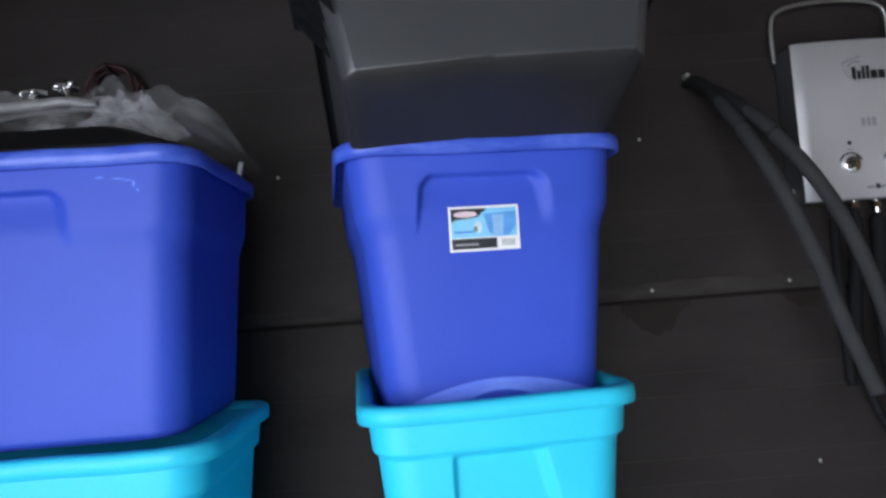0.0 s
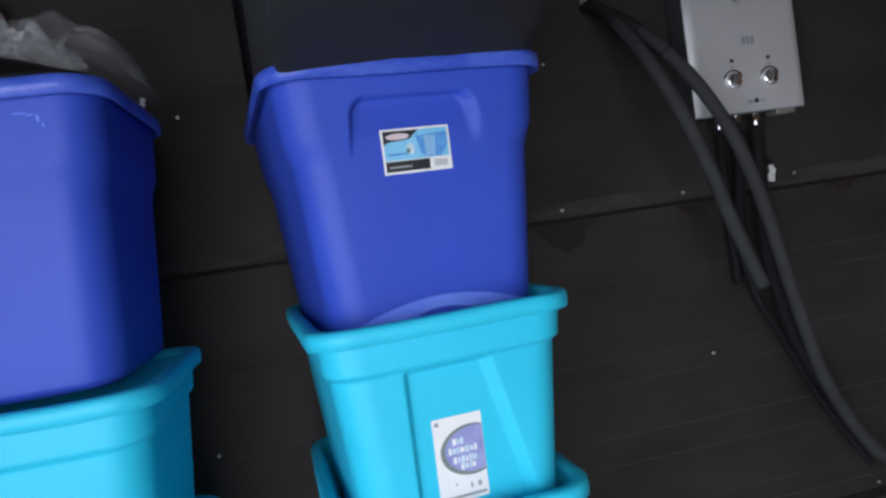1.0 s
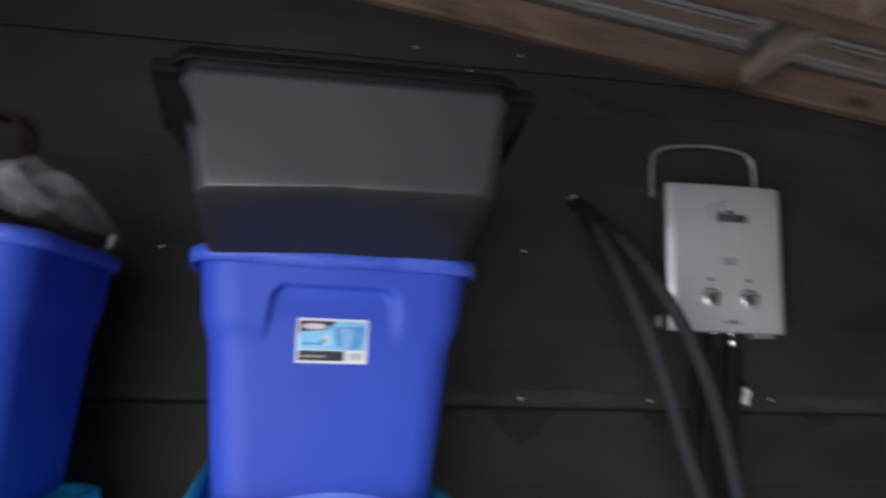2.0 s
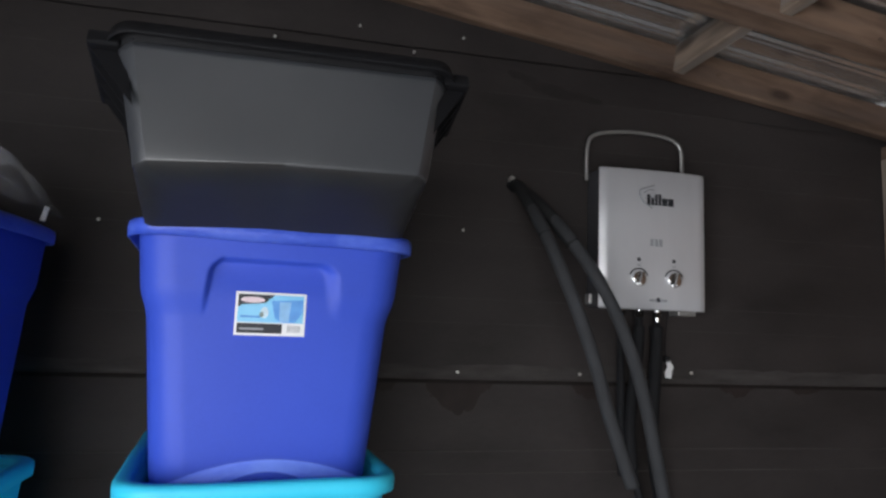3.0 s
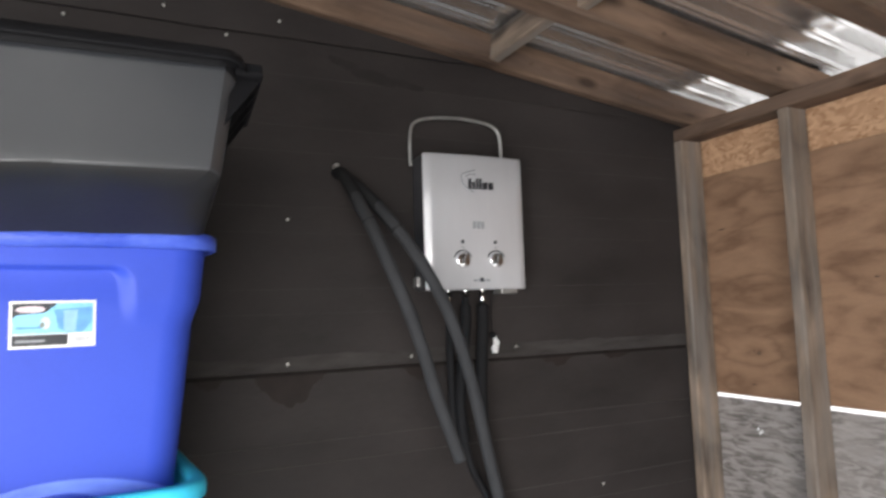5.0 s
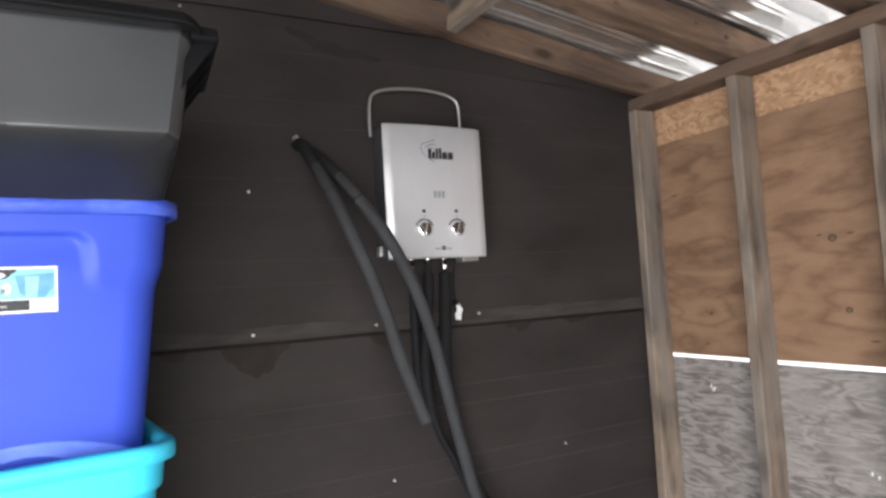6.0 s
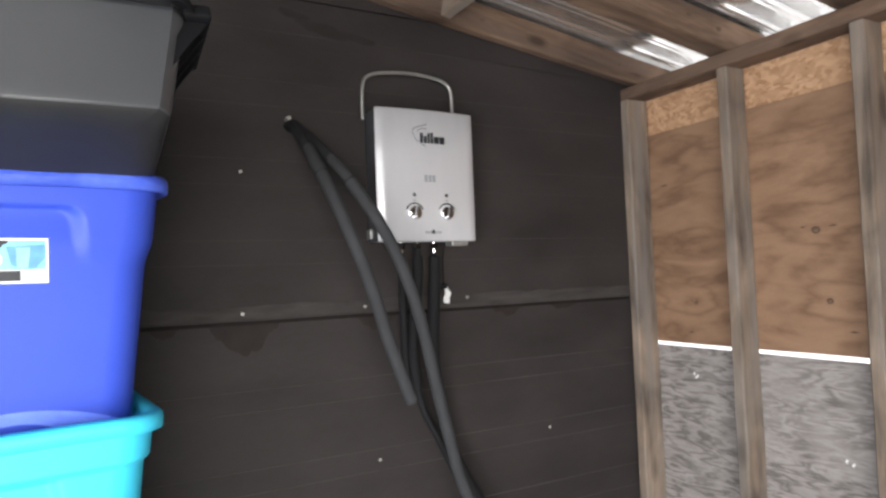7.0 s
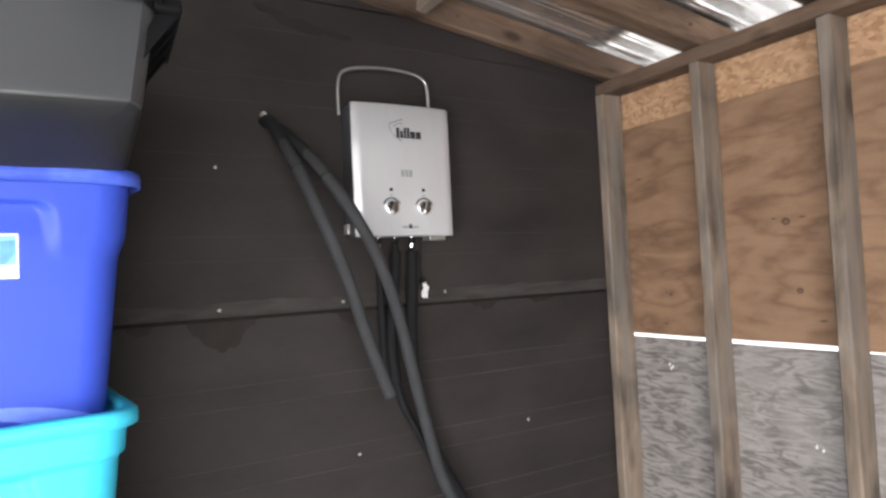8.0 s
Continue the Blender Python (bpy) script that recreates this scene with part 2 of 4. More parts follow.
M_VIOLET = material("printed_violet", (0.33, 0.35, 0.62), 0.45, dark=(0.20, 0.22, 0.48), scale=22, bump=0.0)
M_OLIVE = material("printed_olive", (0.20, 0.24, 0.22), 0.45, scale=22, bump=0.0)
M_RED = material("red_cord", (0.040, 0.007, 0.009), 0.5, scale=18)
M_NAIL = material("bright_nail_head", (0.72, 0.70, 0.66), 0.35, metal=0.6, scale=60)
M_FILM = material("clear_plastic_film", (0.80, 0.82, 0.86), 0.13, alpha=0.15, scale=12, bump=0.9, fine=50, spec=1.0)


def crinkled(m, low, high, scale):
    """Film with highlights painted as opaque white along its sharp creases, clear between them."""
    nt = m.node_tree
    N, L = nt.nodes.new, nt.links.new
    tc, nz, rng = N("ShaderNodeTexCoord"), N("ShaderNodeTexNoise"), N("ShaderNodeMapRange")
    nz.noise_type = "RIDGED_MULTIFRACTAL"
    nz.inputs["Scale"].default_value, nz.inputs["Detail"].default_value, nz.inputs["Distortion"].default_value = scale, 5, 0.9
    rng.inputs["From Min"].default_value, rng.inputs["From Max"].default_value = 0.45, 1.5
    rng.inputs["To Min"].default_value, rng.inputs["To Max"].default_value = low, high
    L(tc.outputs["Object"], nz.inputs[0])
    L(nz.outputs[0], rng.inputs[0])
    b = nt.nodes["Principled BSDF"]
    L(rng.outputs[0], b.inputs["Alpha"])
    bp = next(n for n in nt.nodes if n.type == "BUMP")
    L(nz.outputs[0], bp.inputs["Height"])


crinkled(M_FILM, 0.06, 0.85, 15)
M_FILMFOLD = material("folded_plastic_film", (0.85, 0.86, 0.89), 0.16, alpha=0.6, scale=12, bump=0.9, fine=50, spec=1.0)
crinkled(M_FILMFOLD, 0.15, 1.0, 17)
M_FLOOR = material("worn_concrete", (0.36, 0.355, 0.355), 0.85, dark=(0.24, 0.235, 0.232), scale=2.5, bump=0.3)
M_GROUND = material("pale_gravel_ground", (0.68, 0.66, 0.62), 0.95, dark=(0.52, 0.50, 0.46), scale=1.5, bump=0.5)
M_KNOTHEART = material("knot_heart_wood", (0.20, 0.13, 0.080), 0.7, dark=(0.13, 0.08, 0.048), scale=60)
M_KNOT = material("knot_wood", (0.115, 0.070, 0.042), 0.7, dark=(0.070, 0.040, 0.024), scale=30)


# ---- mesh helpers ----
def mesh_of(bm, name, mat, smooth=False):
    me = bpy.data.meshes.new(name)
    bmesh.ops.recalc_face_normals(bm, faces=bm.faces)
    bm.to_mesh(me)
    bm.free()
    me.materials.append(mat)
    if smooth:
        me.polygons.foreach_set("use_smooth", [True] * len(me.polygons))
    return me


def part(name, bm, mat, parent=None, label="", m=None, smooth=False):
    me = bm if isinstance(bm, bpy.types.Mesh) else mesh_of(bm, name, mat, smooth)
    ob = new(name, me)
    if parent is not None:
        ob.parent = parent
    if m is not None:
        ob.matrix_basis = m
    return tagged(ob, label)


def thing(name, label, category, m=None, group="", kind=""):
    ob = new(name)
    ob.empty_display_size = 0.05
    if m is not None:
        ob.matrix_basis = m
    return tagged(ob, label, category, group, kind)


def box(x0, x1, y0, y1, z0, z1, bevel=0.0, seg=2):
    bm = bmesh.new()
    bmesh.ops.create_cube(bm, size=1, matrix=Matrix.LocRotScale(((x0 + x1) / 2, (y0 + y1) / 2, (z0 + z1) / 2), None, (x1 - x0, y1 - y0, z1 - z0)))
    if bevel:
        bmesh.ops.bevel(bm, geom=bm.edges[:], offset=bevel, segments=seg, affect="EDGES", profile=0.5)
    return bm


def board(w, d, length, seed, wear=0.0014):
    """A sawn board along local z, with eased, uneven edges."""
    bm = bmesh.new()
    n, c = 22, 0.004
    ring = [(-w / 2 + c, -d / 2), (w / 2 - c, -d / 2), (w / 2, -d / 2 + c), (w / 2, d / 2 - c), (w / 2 - c, d / 2), (-w / 2 + c, d / 2), (-w / 2, d / 2 - c), (-w / 2, -d / 2 + c)]
    rows = []
    for i in range(n + 1):
        z = length * (i / n - 0.5)
        sway = noise.noise((seed * 3.1, 0, z * 0.9)) * 0.003
        rows.append([bm.verts.new((x + sway + noise.noise((x * 30 + seed, y * 30, z * 7)) * wear, y + noise.noise((x * 30, y * 30 + seed, z * 7 + 9)) * wear, z)) for x, y in ring])
    for a, b in zip(rows, rows[1:]):
        for k in range(8):
            bm.faces.new((a[k], a[(k + 1) % 8], b[(k + 1) % 8], b[k]))
    bm.faces.new(rows[0][::-1])
    bm.faces.new(rows[-1])
    return bm


def smooth_line(pts, per=10):
    out = []
    P = [Vector(p) for p in pts]
    P = [2 * P[0] - P[1]] + P + [2 * P[-1] - P[-2]]
    for a, b, c, d in zip(P, P[1:], P[2:], P[3:]):
        for i in range(per):
            t = i / per
            out.append(0.5 * (2 * b + (c - a) * t + (2 * a - 5 * b + 4 * c - d) * t * t + (3 * b - a - 3 * c + d) * t ** 3))
    return out + [P[-2]]


def tube(pts, r, n=14, per=10, wobble=0.0, hollow=0.0):
    bm = bmesh.new()
    line = smooth_line(pts, per)
    up = Vector((0.13, 0.97, 0.2)).normalized()
    rings = []
    for i, p in enumerate(line):
        t = (line[min(i + 1, len(line) - 1)] - line[max(i - 1, 0)]).normalized()
        a = t.cross(up).normalized()
        b = a.cross(t)
        k = r * (1 + wobble * noise.noise(p * 14))
        rings.append([bm.verts.new(p + k * (math.cos(2 * math.pi * j / n) * a + math.sin(2 * math.pi * j / n) * b)) for j in range(n)])
    for a, b in zip(rings, rings[1:]):
        for j in range(n):
            bm.faces.new((a[j], a[(j + 1) % n], b[(j + 1) % n], b[j]))
    for ring, back in ((rings[0], 1), (rings[-1], -1)):
        if hollow:
            mid = sum((v.co for v in ring), Vector()) / n
            step = (line[1] - line[0] if back == 1 else line[-2] - line[-1]).normalized() * 0.02
            inner = [bm.verts.new(mid + (v.co - mid) * hollow) for v in ring]
            deep = [bm.verts.new(v.co + step) for v in inner]
            for j in range(n):
                bm.faces.new((ring[j], ring[(j + 1) % n], inner[(j + 1) % n], inner[j]))
                bm.faces.new((inner[j], inner[(j + 1) % n], deep[(j + 1) % n], deep[j]))
            bm.faces.new(deep)
        else:
            bm.faces.new(ring)
    return bm


def disc(r, y0, y1, n=20, squash=1.0):
    """A short cylinder along y with an eased front edge."""
    bm = bmesh.new()
    rows = []
    for rr, y in ((r, y1), (r, y0 + 0.15 * (y1 - y0)), (r * 0.9, y0)):
        rows.append([bm.verts.new((rr * math.cos(2 * math.pi * k / n), y, squash * rr * math.sin(2 * math.pi * k / n))) for k in range(n)])
    for a, b in zip(rows, rows[1:]):
        for k in range(n):
            bm.faces.new((a[k], a[(k + 1) % n], b[(k + 1) % n], b[k]))
    bm.faces.new(rows[-1])
    bm.faces.new(rows[0][::-1])
    return bm


def rounded(hw, hl, r, z, nc=7, nw=104, nl=14):
    """A rounded rectangle, with many points along its front and back sides."""
    pts = []
    for (cx, cy, a0) in ((hw - r, -hl + r, -90), (hw - r, hl - r, 0), (-hw + r, hl - r, 90), (-hw + r, -hl + r, 180)):
        pts += [(cx + r * math.cos(radians(a0 + 90 * k / nc)), cy + r * math.sin(radians(a0 + 90 * k / nc)), z) for k in range(nc + 1)]
        m, (sx, sy) = ((nl, (0, 1)), (nw, (-1, 0)), (nl, (0, -1)), (nw, (1, 0)))[(a0 + 90) // 90]
        span = 2 * (hl - r) if sx == 0 else 2 * (hw - r)
        x, y = pts[-1][:2]
        pts += [(x + sx * span * k / m, y + sy * span * k / m, z) for k in range(1, m)]
    return pts


def loft(levels, shape=None, close_bottom=True):
    """levels: (half width, half length, corner radius, z). shape(x, y, z, level) gives a push along y on the end faces."""
    bm = bmesh.new()
    rings = []
    for i, (hw, hl, r, z) in enumerate(levels):
        ring = []
        for x, y, zz in rounded(hw, hl, r, z):
            d = shape(x, y, zz, i, hw, hl) if shape else 0.0
            ring.append(bm.verts.new((x, y + d, zz)))
        rings.append(ring)
    n = len(rings[0])
    for a, b in zip(rings, rings[1:]):
        for k in range(n):
            bm.faces.new((a[k], a[(k + 1) % n], b[(k + 1) % n], b[k]))
    if close_bottom:
        bm.faces.new(rings[0][::-1])
        bm.faces.new(rings[-1])
    return bm


def ramp01(a, b, x):
    t = min(1, max(0, (x - a) / (b - a)))
    return t * t * (3 - 2 * t)


# ---- shell of the shed ----
SLOPE = 0.145


def roof_z(x):
    return 2.175 - SLOPE * (x - 1.02)


def structure(name, label, category):
    return thing(name, label, category, kind="structure")


ground = part("ground", box(-60, 60, -60, 60, -0.30, -0.16), M_GROUND)
tagged(ground, "pale gravel ground around the shed", "ground", kind="structure")
floor = part("floor", box(LEFT_X - 0.1, 1.2, FRONT_Y - 0.1, 0.1, -0.159, 0), M_FLOOR)
tagged(floor, "worn grey concrete floor of the shed", "floor", kind="structure")


def sheet(x0, x1, z0, z1l, z1r, y0, y1):
    """A wall sheet whose upper edge follows from z1l at x0 to z1r at x1."""
    bm = bmesh.new()
    n = 60
    f, b = [], []
    for i in range(n + 1):
        x = x0 + (x1 - x0) * i / n
        zt = z1l + (z1r - z1l) * i / n
        zb = z0 + 0.003 * noise.noise((x * 4, z0, 0))
        f.append((bm.verts.new((x, y0, zb)), bm.verts.new((x, y0, zt))))
        b.append((bm.verts.new((x, y1, zb)), bm.verts.new((x, y1, zt))))
    for i in range(n):
        bm.faces.new((f[i][0], f[i + 1][0], f[i + 1][1], f[i][1]))
        bm.faces.new((b[i][0], b[i][1], b[i + 1][1], b[i + 1][0]))
        bm.faces.new((f[i][0], b[i][0], b[i + 1][0], f[i + 1][0]))
        bm.faces.new((f[i][1], f[i + 1][1], b[i + 1][1], b[i][1]))
    for e in (0, n):
        bm.faces.new((f[e][0], f[e][1], b[e][1], b[e][0]))
    return bm


wall_back = structure("wall_back", "dark brown painted siding wall with lapped sheets", "wall")
RX = 1.108
part("siding_sheet", sheet(LEFT_X, RX, 0, 0.51, 0.51, 0.021, 0.031), M_SIDING, wall_back)
part("siding_sheet", sheet(LEFT_X, RX, 0.490, 1.42, 1.42, 0.010, 0.0205), M_SIDING, wall_back)
part("siding_sheet", sheet(LEFT_X, RX, 1.396, 2.31, 2.16, 0.0, 0.0095), M_SIDING, wall_back)
TOP_X = 1.02 - (2.292 - 2.175) / SLOPE
part("siding_sheet", sheet(LEFT_X, TOP_X, 2.290, roof_z(LEFT_X) + 0.02, roof_z(TOP_X) + 0.02, -0.009, -0.0005), M_SIDING, wall_back)
part("backing", sheet(LEFT_X, RX, 1.43, roof_z(LEFT_X) + 0.09, roof_z(RX) + 0.09, 0.012, 0.040), M_SIDING, wall_back)
# the worn lower edges of the lapped sheets
bm = bmesh.new()
last = None
for i in range(241):
    x = LEFT_X + (1.018 - LEFT_X) * i / 240
    low = 1.3975 + 0.0022 * noise.noise((x * 11, 2.0, 0)) + 0.0012 * noise.noise((x * 40, 5.0, 0))
    up = 1.437 + 0.014 * noise.noise((x * 3.5, 7.0, 0)) + 0.006 * noise.noise((x * 17, 9.0, 0))
    row = [bm.verts.new(c) for c in ((x, -0.0002, low), (x, -0.0034, low + 0.001), (x, -0.0030, low + 0.010), (x, -0.0012, up - 0.006), (x, -0.0002, up))]
    if last:
        for k in range(4):
            bm.faces.new((last[k], row[k], row[k + 1], last[k + 1]))
    last = row
part("lap_edge", bm, M_SIDING_EDGE, wall_back, "weathered ragged lower edge of the sheet", smooth=True)
# fine embossed lines of the siding
for k, z in enumerate((1.212, 1.154, 1.002, 0.940, 0.796, 0.720, 0.585, 0.530)):
    bm = bmesh.new()
    last = None
    for i in range(71):
        x = LEFT_X + (1.015 - LEFT_X) * i / 70
        zz = z + 0.0035 * noise.noise((x * 1.3, k * 7.0, 0))
        h = 0.0016 + 0.0008 * noise.noise((x * 9, k, 3))
        row = [bm.verts.new((x, 0.0102, zz - h)), bm.verts.new((x, 0.0088, zz)), bm.verts.new((x, 0.0102, zz + h))]
        if last:
            bm.faces.new((last[0], row[0], row[1], last[1]))
            bm.faces.new((last[1], row[1], row[2], last[2]))
        last = row
    part("seam", bm, M_SEAM, wall_back)
for k, z in enumerate((1.545, 1.61, 1.76, 1.83, 1.98, 2.05, 2.19)):
    part("seam", box(LEFT_X, 1.015, -0.0010, 0.0002, z - 0.0009, z + 0.0009), M_SIDING_EDGE, wall_back)


def stain(pts, y):
    bm = bmesh.new()
    f = [bm.verts.new((x, y, z)) for x, z in pts]
    b = [bm.verts.new((x, y + 0.001, z)) for x, z in pts]
    n = len(pts)
    bm.faces.new(f)
    bm.faces.new(b[::-1])
    for k in range(n):
        bm.faces.new((f[k], b[k], b[(k + 1) % n], f[(k + 1) % n]))
    return bm


def drip(x0, x1, deep, seed):
    top = 1.3945
    n = 40
    low = [(x1 + (x0 - x1) * i / n, top - deep * max(0.06, math.sin(math.pi * i / n) ** 1.6 + 0.35 * noise.noise((seed, i * 0.175, 0)) + 0.13 * noise.noise((seed, i * 0.8, 3)))) for i in range(n + 1)]
    return stain([(x0, top), (x1, top)] + low, 0.0085)


# thin dark strips stand in for the shade under each lap
part("damp_stain", box(LEFT_X, 1.016, 0.0180, 0.0205, 0.455, 0.4895), M_LAP_SHADE, wall_back, "dark line of painted shade under the lap")
part("damp_stain", box(LEFT_X, 1.016, 0.0078, 0.0095, 1.386, 1.3955), M_LAP_SHADE, wall_back, "dark line of painted shade under the lap")
for x0, x1, deep, seed in ((-0.48, -0.24, 0.085, 1), (-0.06, 0.10, 0.05, 2), (0.40, 0.56, 0.035, 3), (0.62, 0.80, 0.025, 4), (-0.62, -0.50, 0.03, 5)):
    part("damp_stain", drip(x0, x1, deep, seed), M_STAIN, wall_back, "dark damp stain below the lap")

# dark weathered patches high on the sheet
for cx, cz, rx, rz, seed, lift in ((-0.115, 2.216, 0.090, 0.016, 3, 0.0), (-0.205, 2.246, 0.055, 0.009, 8, 0.0016), (-0.015, 2.202, 0.060, 0.011, 14, 0.0032)):
    edge = []
    for k in range(40):
        a = 2 * math.pi * k / 40
        g = 1 + 0.55 * noise.noise((math.cos(a) * 1.6, math.sin(a) * 1.6, seed)) + 0.2 * noise.noise((math.cos(a) * 6, math.sin(a) * 6, seed))
        edge.append((cx + rx * g * math.cos(a), cz + rz * g * math.sin(a) - 0.16 * rx * math.cos(a)))
    part("weathered_patch", stain(edge, -0.0014 - lift), M_PATCH, wall_back, "dark weathered patch in the paint")

# stud wall with plywood, a bright slit between its sheets
wall_right = structure("wall_right", "open stud wall sheathed in plywood and OSB", "wall")
STEP = 0.4095
for k in range(8):
    y = -0.020 - STEP * k
    if y > FRONT_Y:
        w = 0.096 if k == 0 else 0.086
        part("stud", board(w, 0.038, 2.112 - 0.038, k + 2), M_STUD, wall_right, m=pose(RX - 0.0015 - w / 2, y - 0.001, 0.038 + 1.037))
PL = -FRONT_Y
part("top_plate", board(0.092, 0.044, PL, 31), M_RAFTER, wall_right, m=pose(RX - 0.0465, -PL / 2, 2.135, 90, 0, 0))
part("bottom_plate", board(0.089, 0.038, PL, 33), M_STUD, wall_right, m=pose(RX - 0.0445, -PL / 2, 0.019, 90, 0, 0))


def ply(y0, y1, z0, z1, seed, x0=RX, thick=0.012, sag=0.004):
    bm = bmesh.new()
    n = 24
    rows = []
    for i in range(n + 1):
        y = y0 + (y1 - y0) * i / n
        a = z0 + sag * noise.noise((y * 2.2, seed, 0))
        b = z1 + sag * noise.noise((y * 2.2, seed, 5))
        rows.append([bm.verts.new(v) for v in ((x0, y, a), (x0, y, b), (x0 + thick, y, b), (x0 + thick, y, a))])
    for p, q in zip(rows, rows[1:]):
        for k in range(4):
            bm.faces.new((p[k], p[(k + 1) % 4], q[(k + 1) % 4], q[k]))
    bm.faces.new(rows[0])
    bm.faces.new(rows[-1])
    return bm


part("plywood_sheet", ply(0.03, -1.24, 0.0, 1.2165, 1, sag=0.002), M_PLYGREY, wall_right, "weathered grey plywood sheet")
part("plywood_sheet", ply(-1.243, FRONT_Y, 0.0, 1.2165, 2, sag=0.002), M_PLYGREY, wall_right, "weathered grey plywood sheet")
part("plywood_sheet", ply(0.03, -0.842, 1.2305, 1.985, 3, sag=0.0035), M_PLY, wall_right, "warm brown plywood sheet with knots")
part("plywood_sheet", ply(-0.844, FRONT_Y, 1.2235, 1.985, 4, sag=0.002), M_PLY, wall_right, "warm brown plywood sheet with knots")
part("osb_strip", ply(0.03, FRONT_Y, 1.93, 2.158, 5, x0=RX + 0.0125, sag=0.001), M_OSB, wall_right, "tan flake board strip")
for y, z, r in ((-0.649, 1.587, 0.013), (-0.215, 1.372, 0.0075), (-0.198, 1.377, 0.004), (-0.678, 1.384, 0.010)):
    knot = part("knot", disc(r, -0.0012, 0.001, 14, 0.85), M_KNOT, wall_right, m=pose(RX - 0.0005, y, z, 0, 0, -90))
    part("knot_heart", disc(r * 0.45, -0.0006, 0.0006, 10, 0.8), M_KNOTHEART, knot, "paler heart of the knot", m=pose(r * 0.12, -0.0014, -r * 0.1))
for y, z, half in ((-0.612, 1.598, 0.010), (-0.700, 1.596, 0.014), (-0.10, 1.79, 0.020), (-0.74, 1.30, 0.016), (-0.19, 1.27, 0.012)):
    part("grain_split", stain([(-half, -0.001), (0, -0.0035), (half, 0.0), (0, 0.003)], -0.001), M_KNOT, wall_right, "dark grain split", m=pose(RX - 0.0012, y, z, 0, 0, -90))
for y, z in ((-0.697, 0.943), (-0.192, 1.128), (-0.205, 1.121), (-0.715, 0.936), (-0.198, 1.115)):
    part("splinter_chip", stain([(-0.004, -0.003), (0.001, -0.006), (0.005, 0.001), (0.0005, 0.007), (-0.002, 0.002)], -0.001), M_WHITE, wall_right, "pale torn chip", m=pose(RX - 0.0015, y, z, 0, 0, -90))

# closing walls out of view: the door opening behind the camera, an added opening at the left
wall_left = structure("wall_left", "dark brown siding wall, out of view, with an added side opening", "wall")
for y0, y1, z0, z1 in ((-1.7, 0.04, 0, roof_z(LEFT_X) + 0.09), (FRONT_Y, -3.1, 0, roof_z(LEFT_X) + 0.09), (-3.1, -1.7, 1.95, roof_z(LEFT_X) + 0.09), (-3.1, -1.7, 0, 0.15)):
    part("wall_panel", box(LEFT_X - 0.04, LEFT_X, y0, y1, z0, z1), M_SIDING, wall_left)
wall_front = structure("wall_front", "dark brown wall with an open doorway", "wall")
fy0, fy1 = FRONT_Y - 0.06, FRONT_Y
part("wall_panel", sheet(LEFT_X, DOOR_X0, 0, roof_z(LEFT_X) + 0.08, roof_z(DOOR_X0) + 0.08, fy0, fy1), M_SIDING, wall_front)
part("wall_panel", sheet(DOOR_X1, RX, 0, roof_z(DOOR_X1) + 0.08, roof_z(RX) + 0.08, fy0, fy1), M_SIDING, wall_front)
part("wall_panel", sheet(DOOR_X0, DOOR_X1, 2.0, roof_z(DOOR_X0) + 0.08, roof_z(DOOR_X1) + 0.08, fy0, fy1), M_SIDING, wall_front)

# rafters down the slope, blocking, ribbed steel above
roof_frame = structure("roof_frame", "sloping pine rafters with short blocking", "rafters")
ang = math.degrees(math.atan(SLOPE))
RH = 0.098
XC = (LEFT_X + 1.30) / 2


def rafter(y, w, seed):
    part("rafter", board(RH, w, (1.30 - LEFT_X) / math.cos(math.atan(SLOPE)), seed), M_RAFTER, roof_frame, m=pose(XC, y, roof_z(XC) + RH / 2 + 0.001, 0, 90 + ang, 0))


rafter(-0.021, 0.038, 3)
for k in range(1, 7):
    if -0.40 - STEP * (k - 1) > FRONT_Y + 0.1:
        rafter(-0.40 - STEP * (k - 1), 0.078, 3 + 5 * k)
for k, (x, y0, y1) in enumerate(((0.27, -0.042, -0.36), (-0.95, -0.042, -0.36), (0.30, -0.44, -0.77), (-0.9, -0.44, -0.77))):
    part("block", board(0.038, 0.085, y0 - y1, 61 + k), M_STUD, roof_frame, m=pose(x, (y0 + y1) / 2, roof_z(x) + 0.056, 90, ang, 0))


for x, z, r in ((0.564, 2.268, 0.008), (0.882, 2.257, 0.009), (1.012, 2.231, 0.010), (0.12, 2.35, 0.009), (-0.5, 2.44, 0.010)):
    part("knot", disc(r, -0.001, 0.002, 12, 0.75), M_KNOT, roof_frame, m=pose(x, -0.4405, z))
for x, z, r in ((0.835, 2.249, 0.010), (0.40, 2.31, 0.008), (0.985, 2.235, 0.007)):
    part("knot", disc(r, -0.001, 0.002, 12, 0.75), M_KNOT, roof_frame, m=pose(x, -0.0415, z))

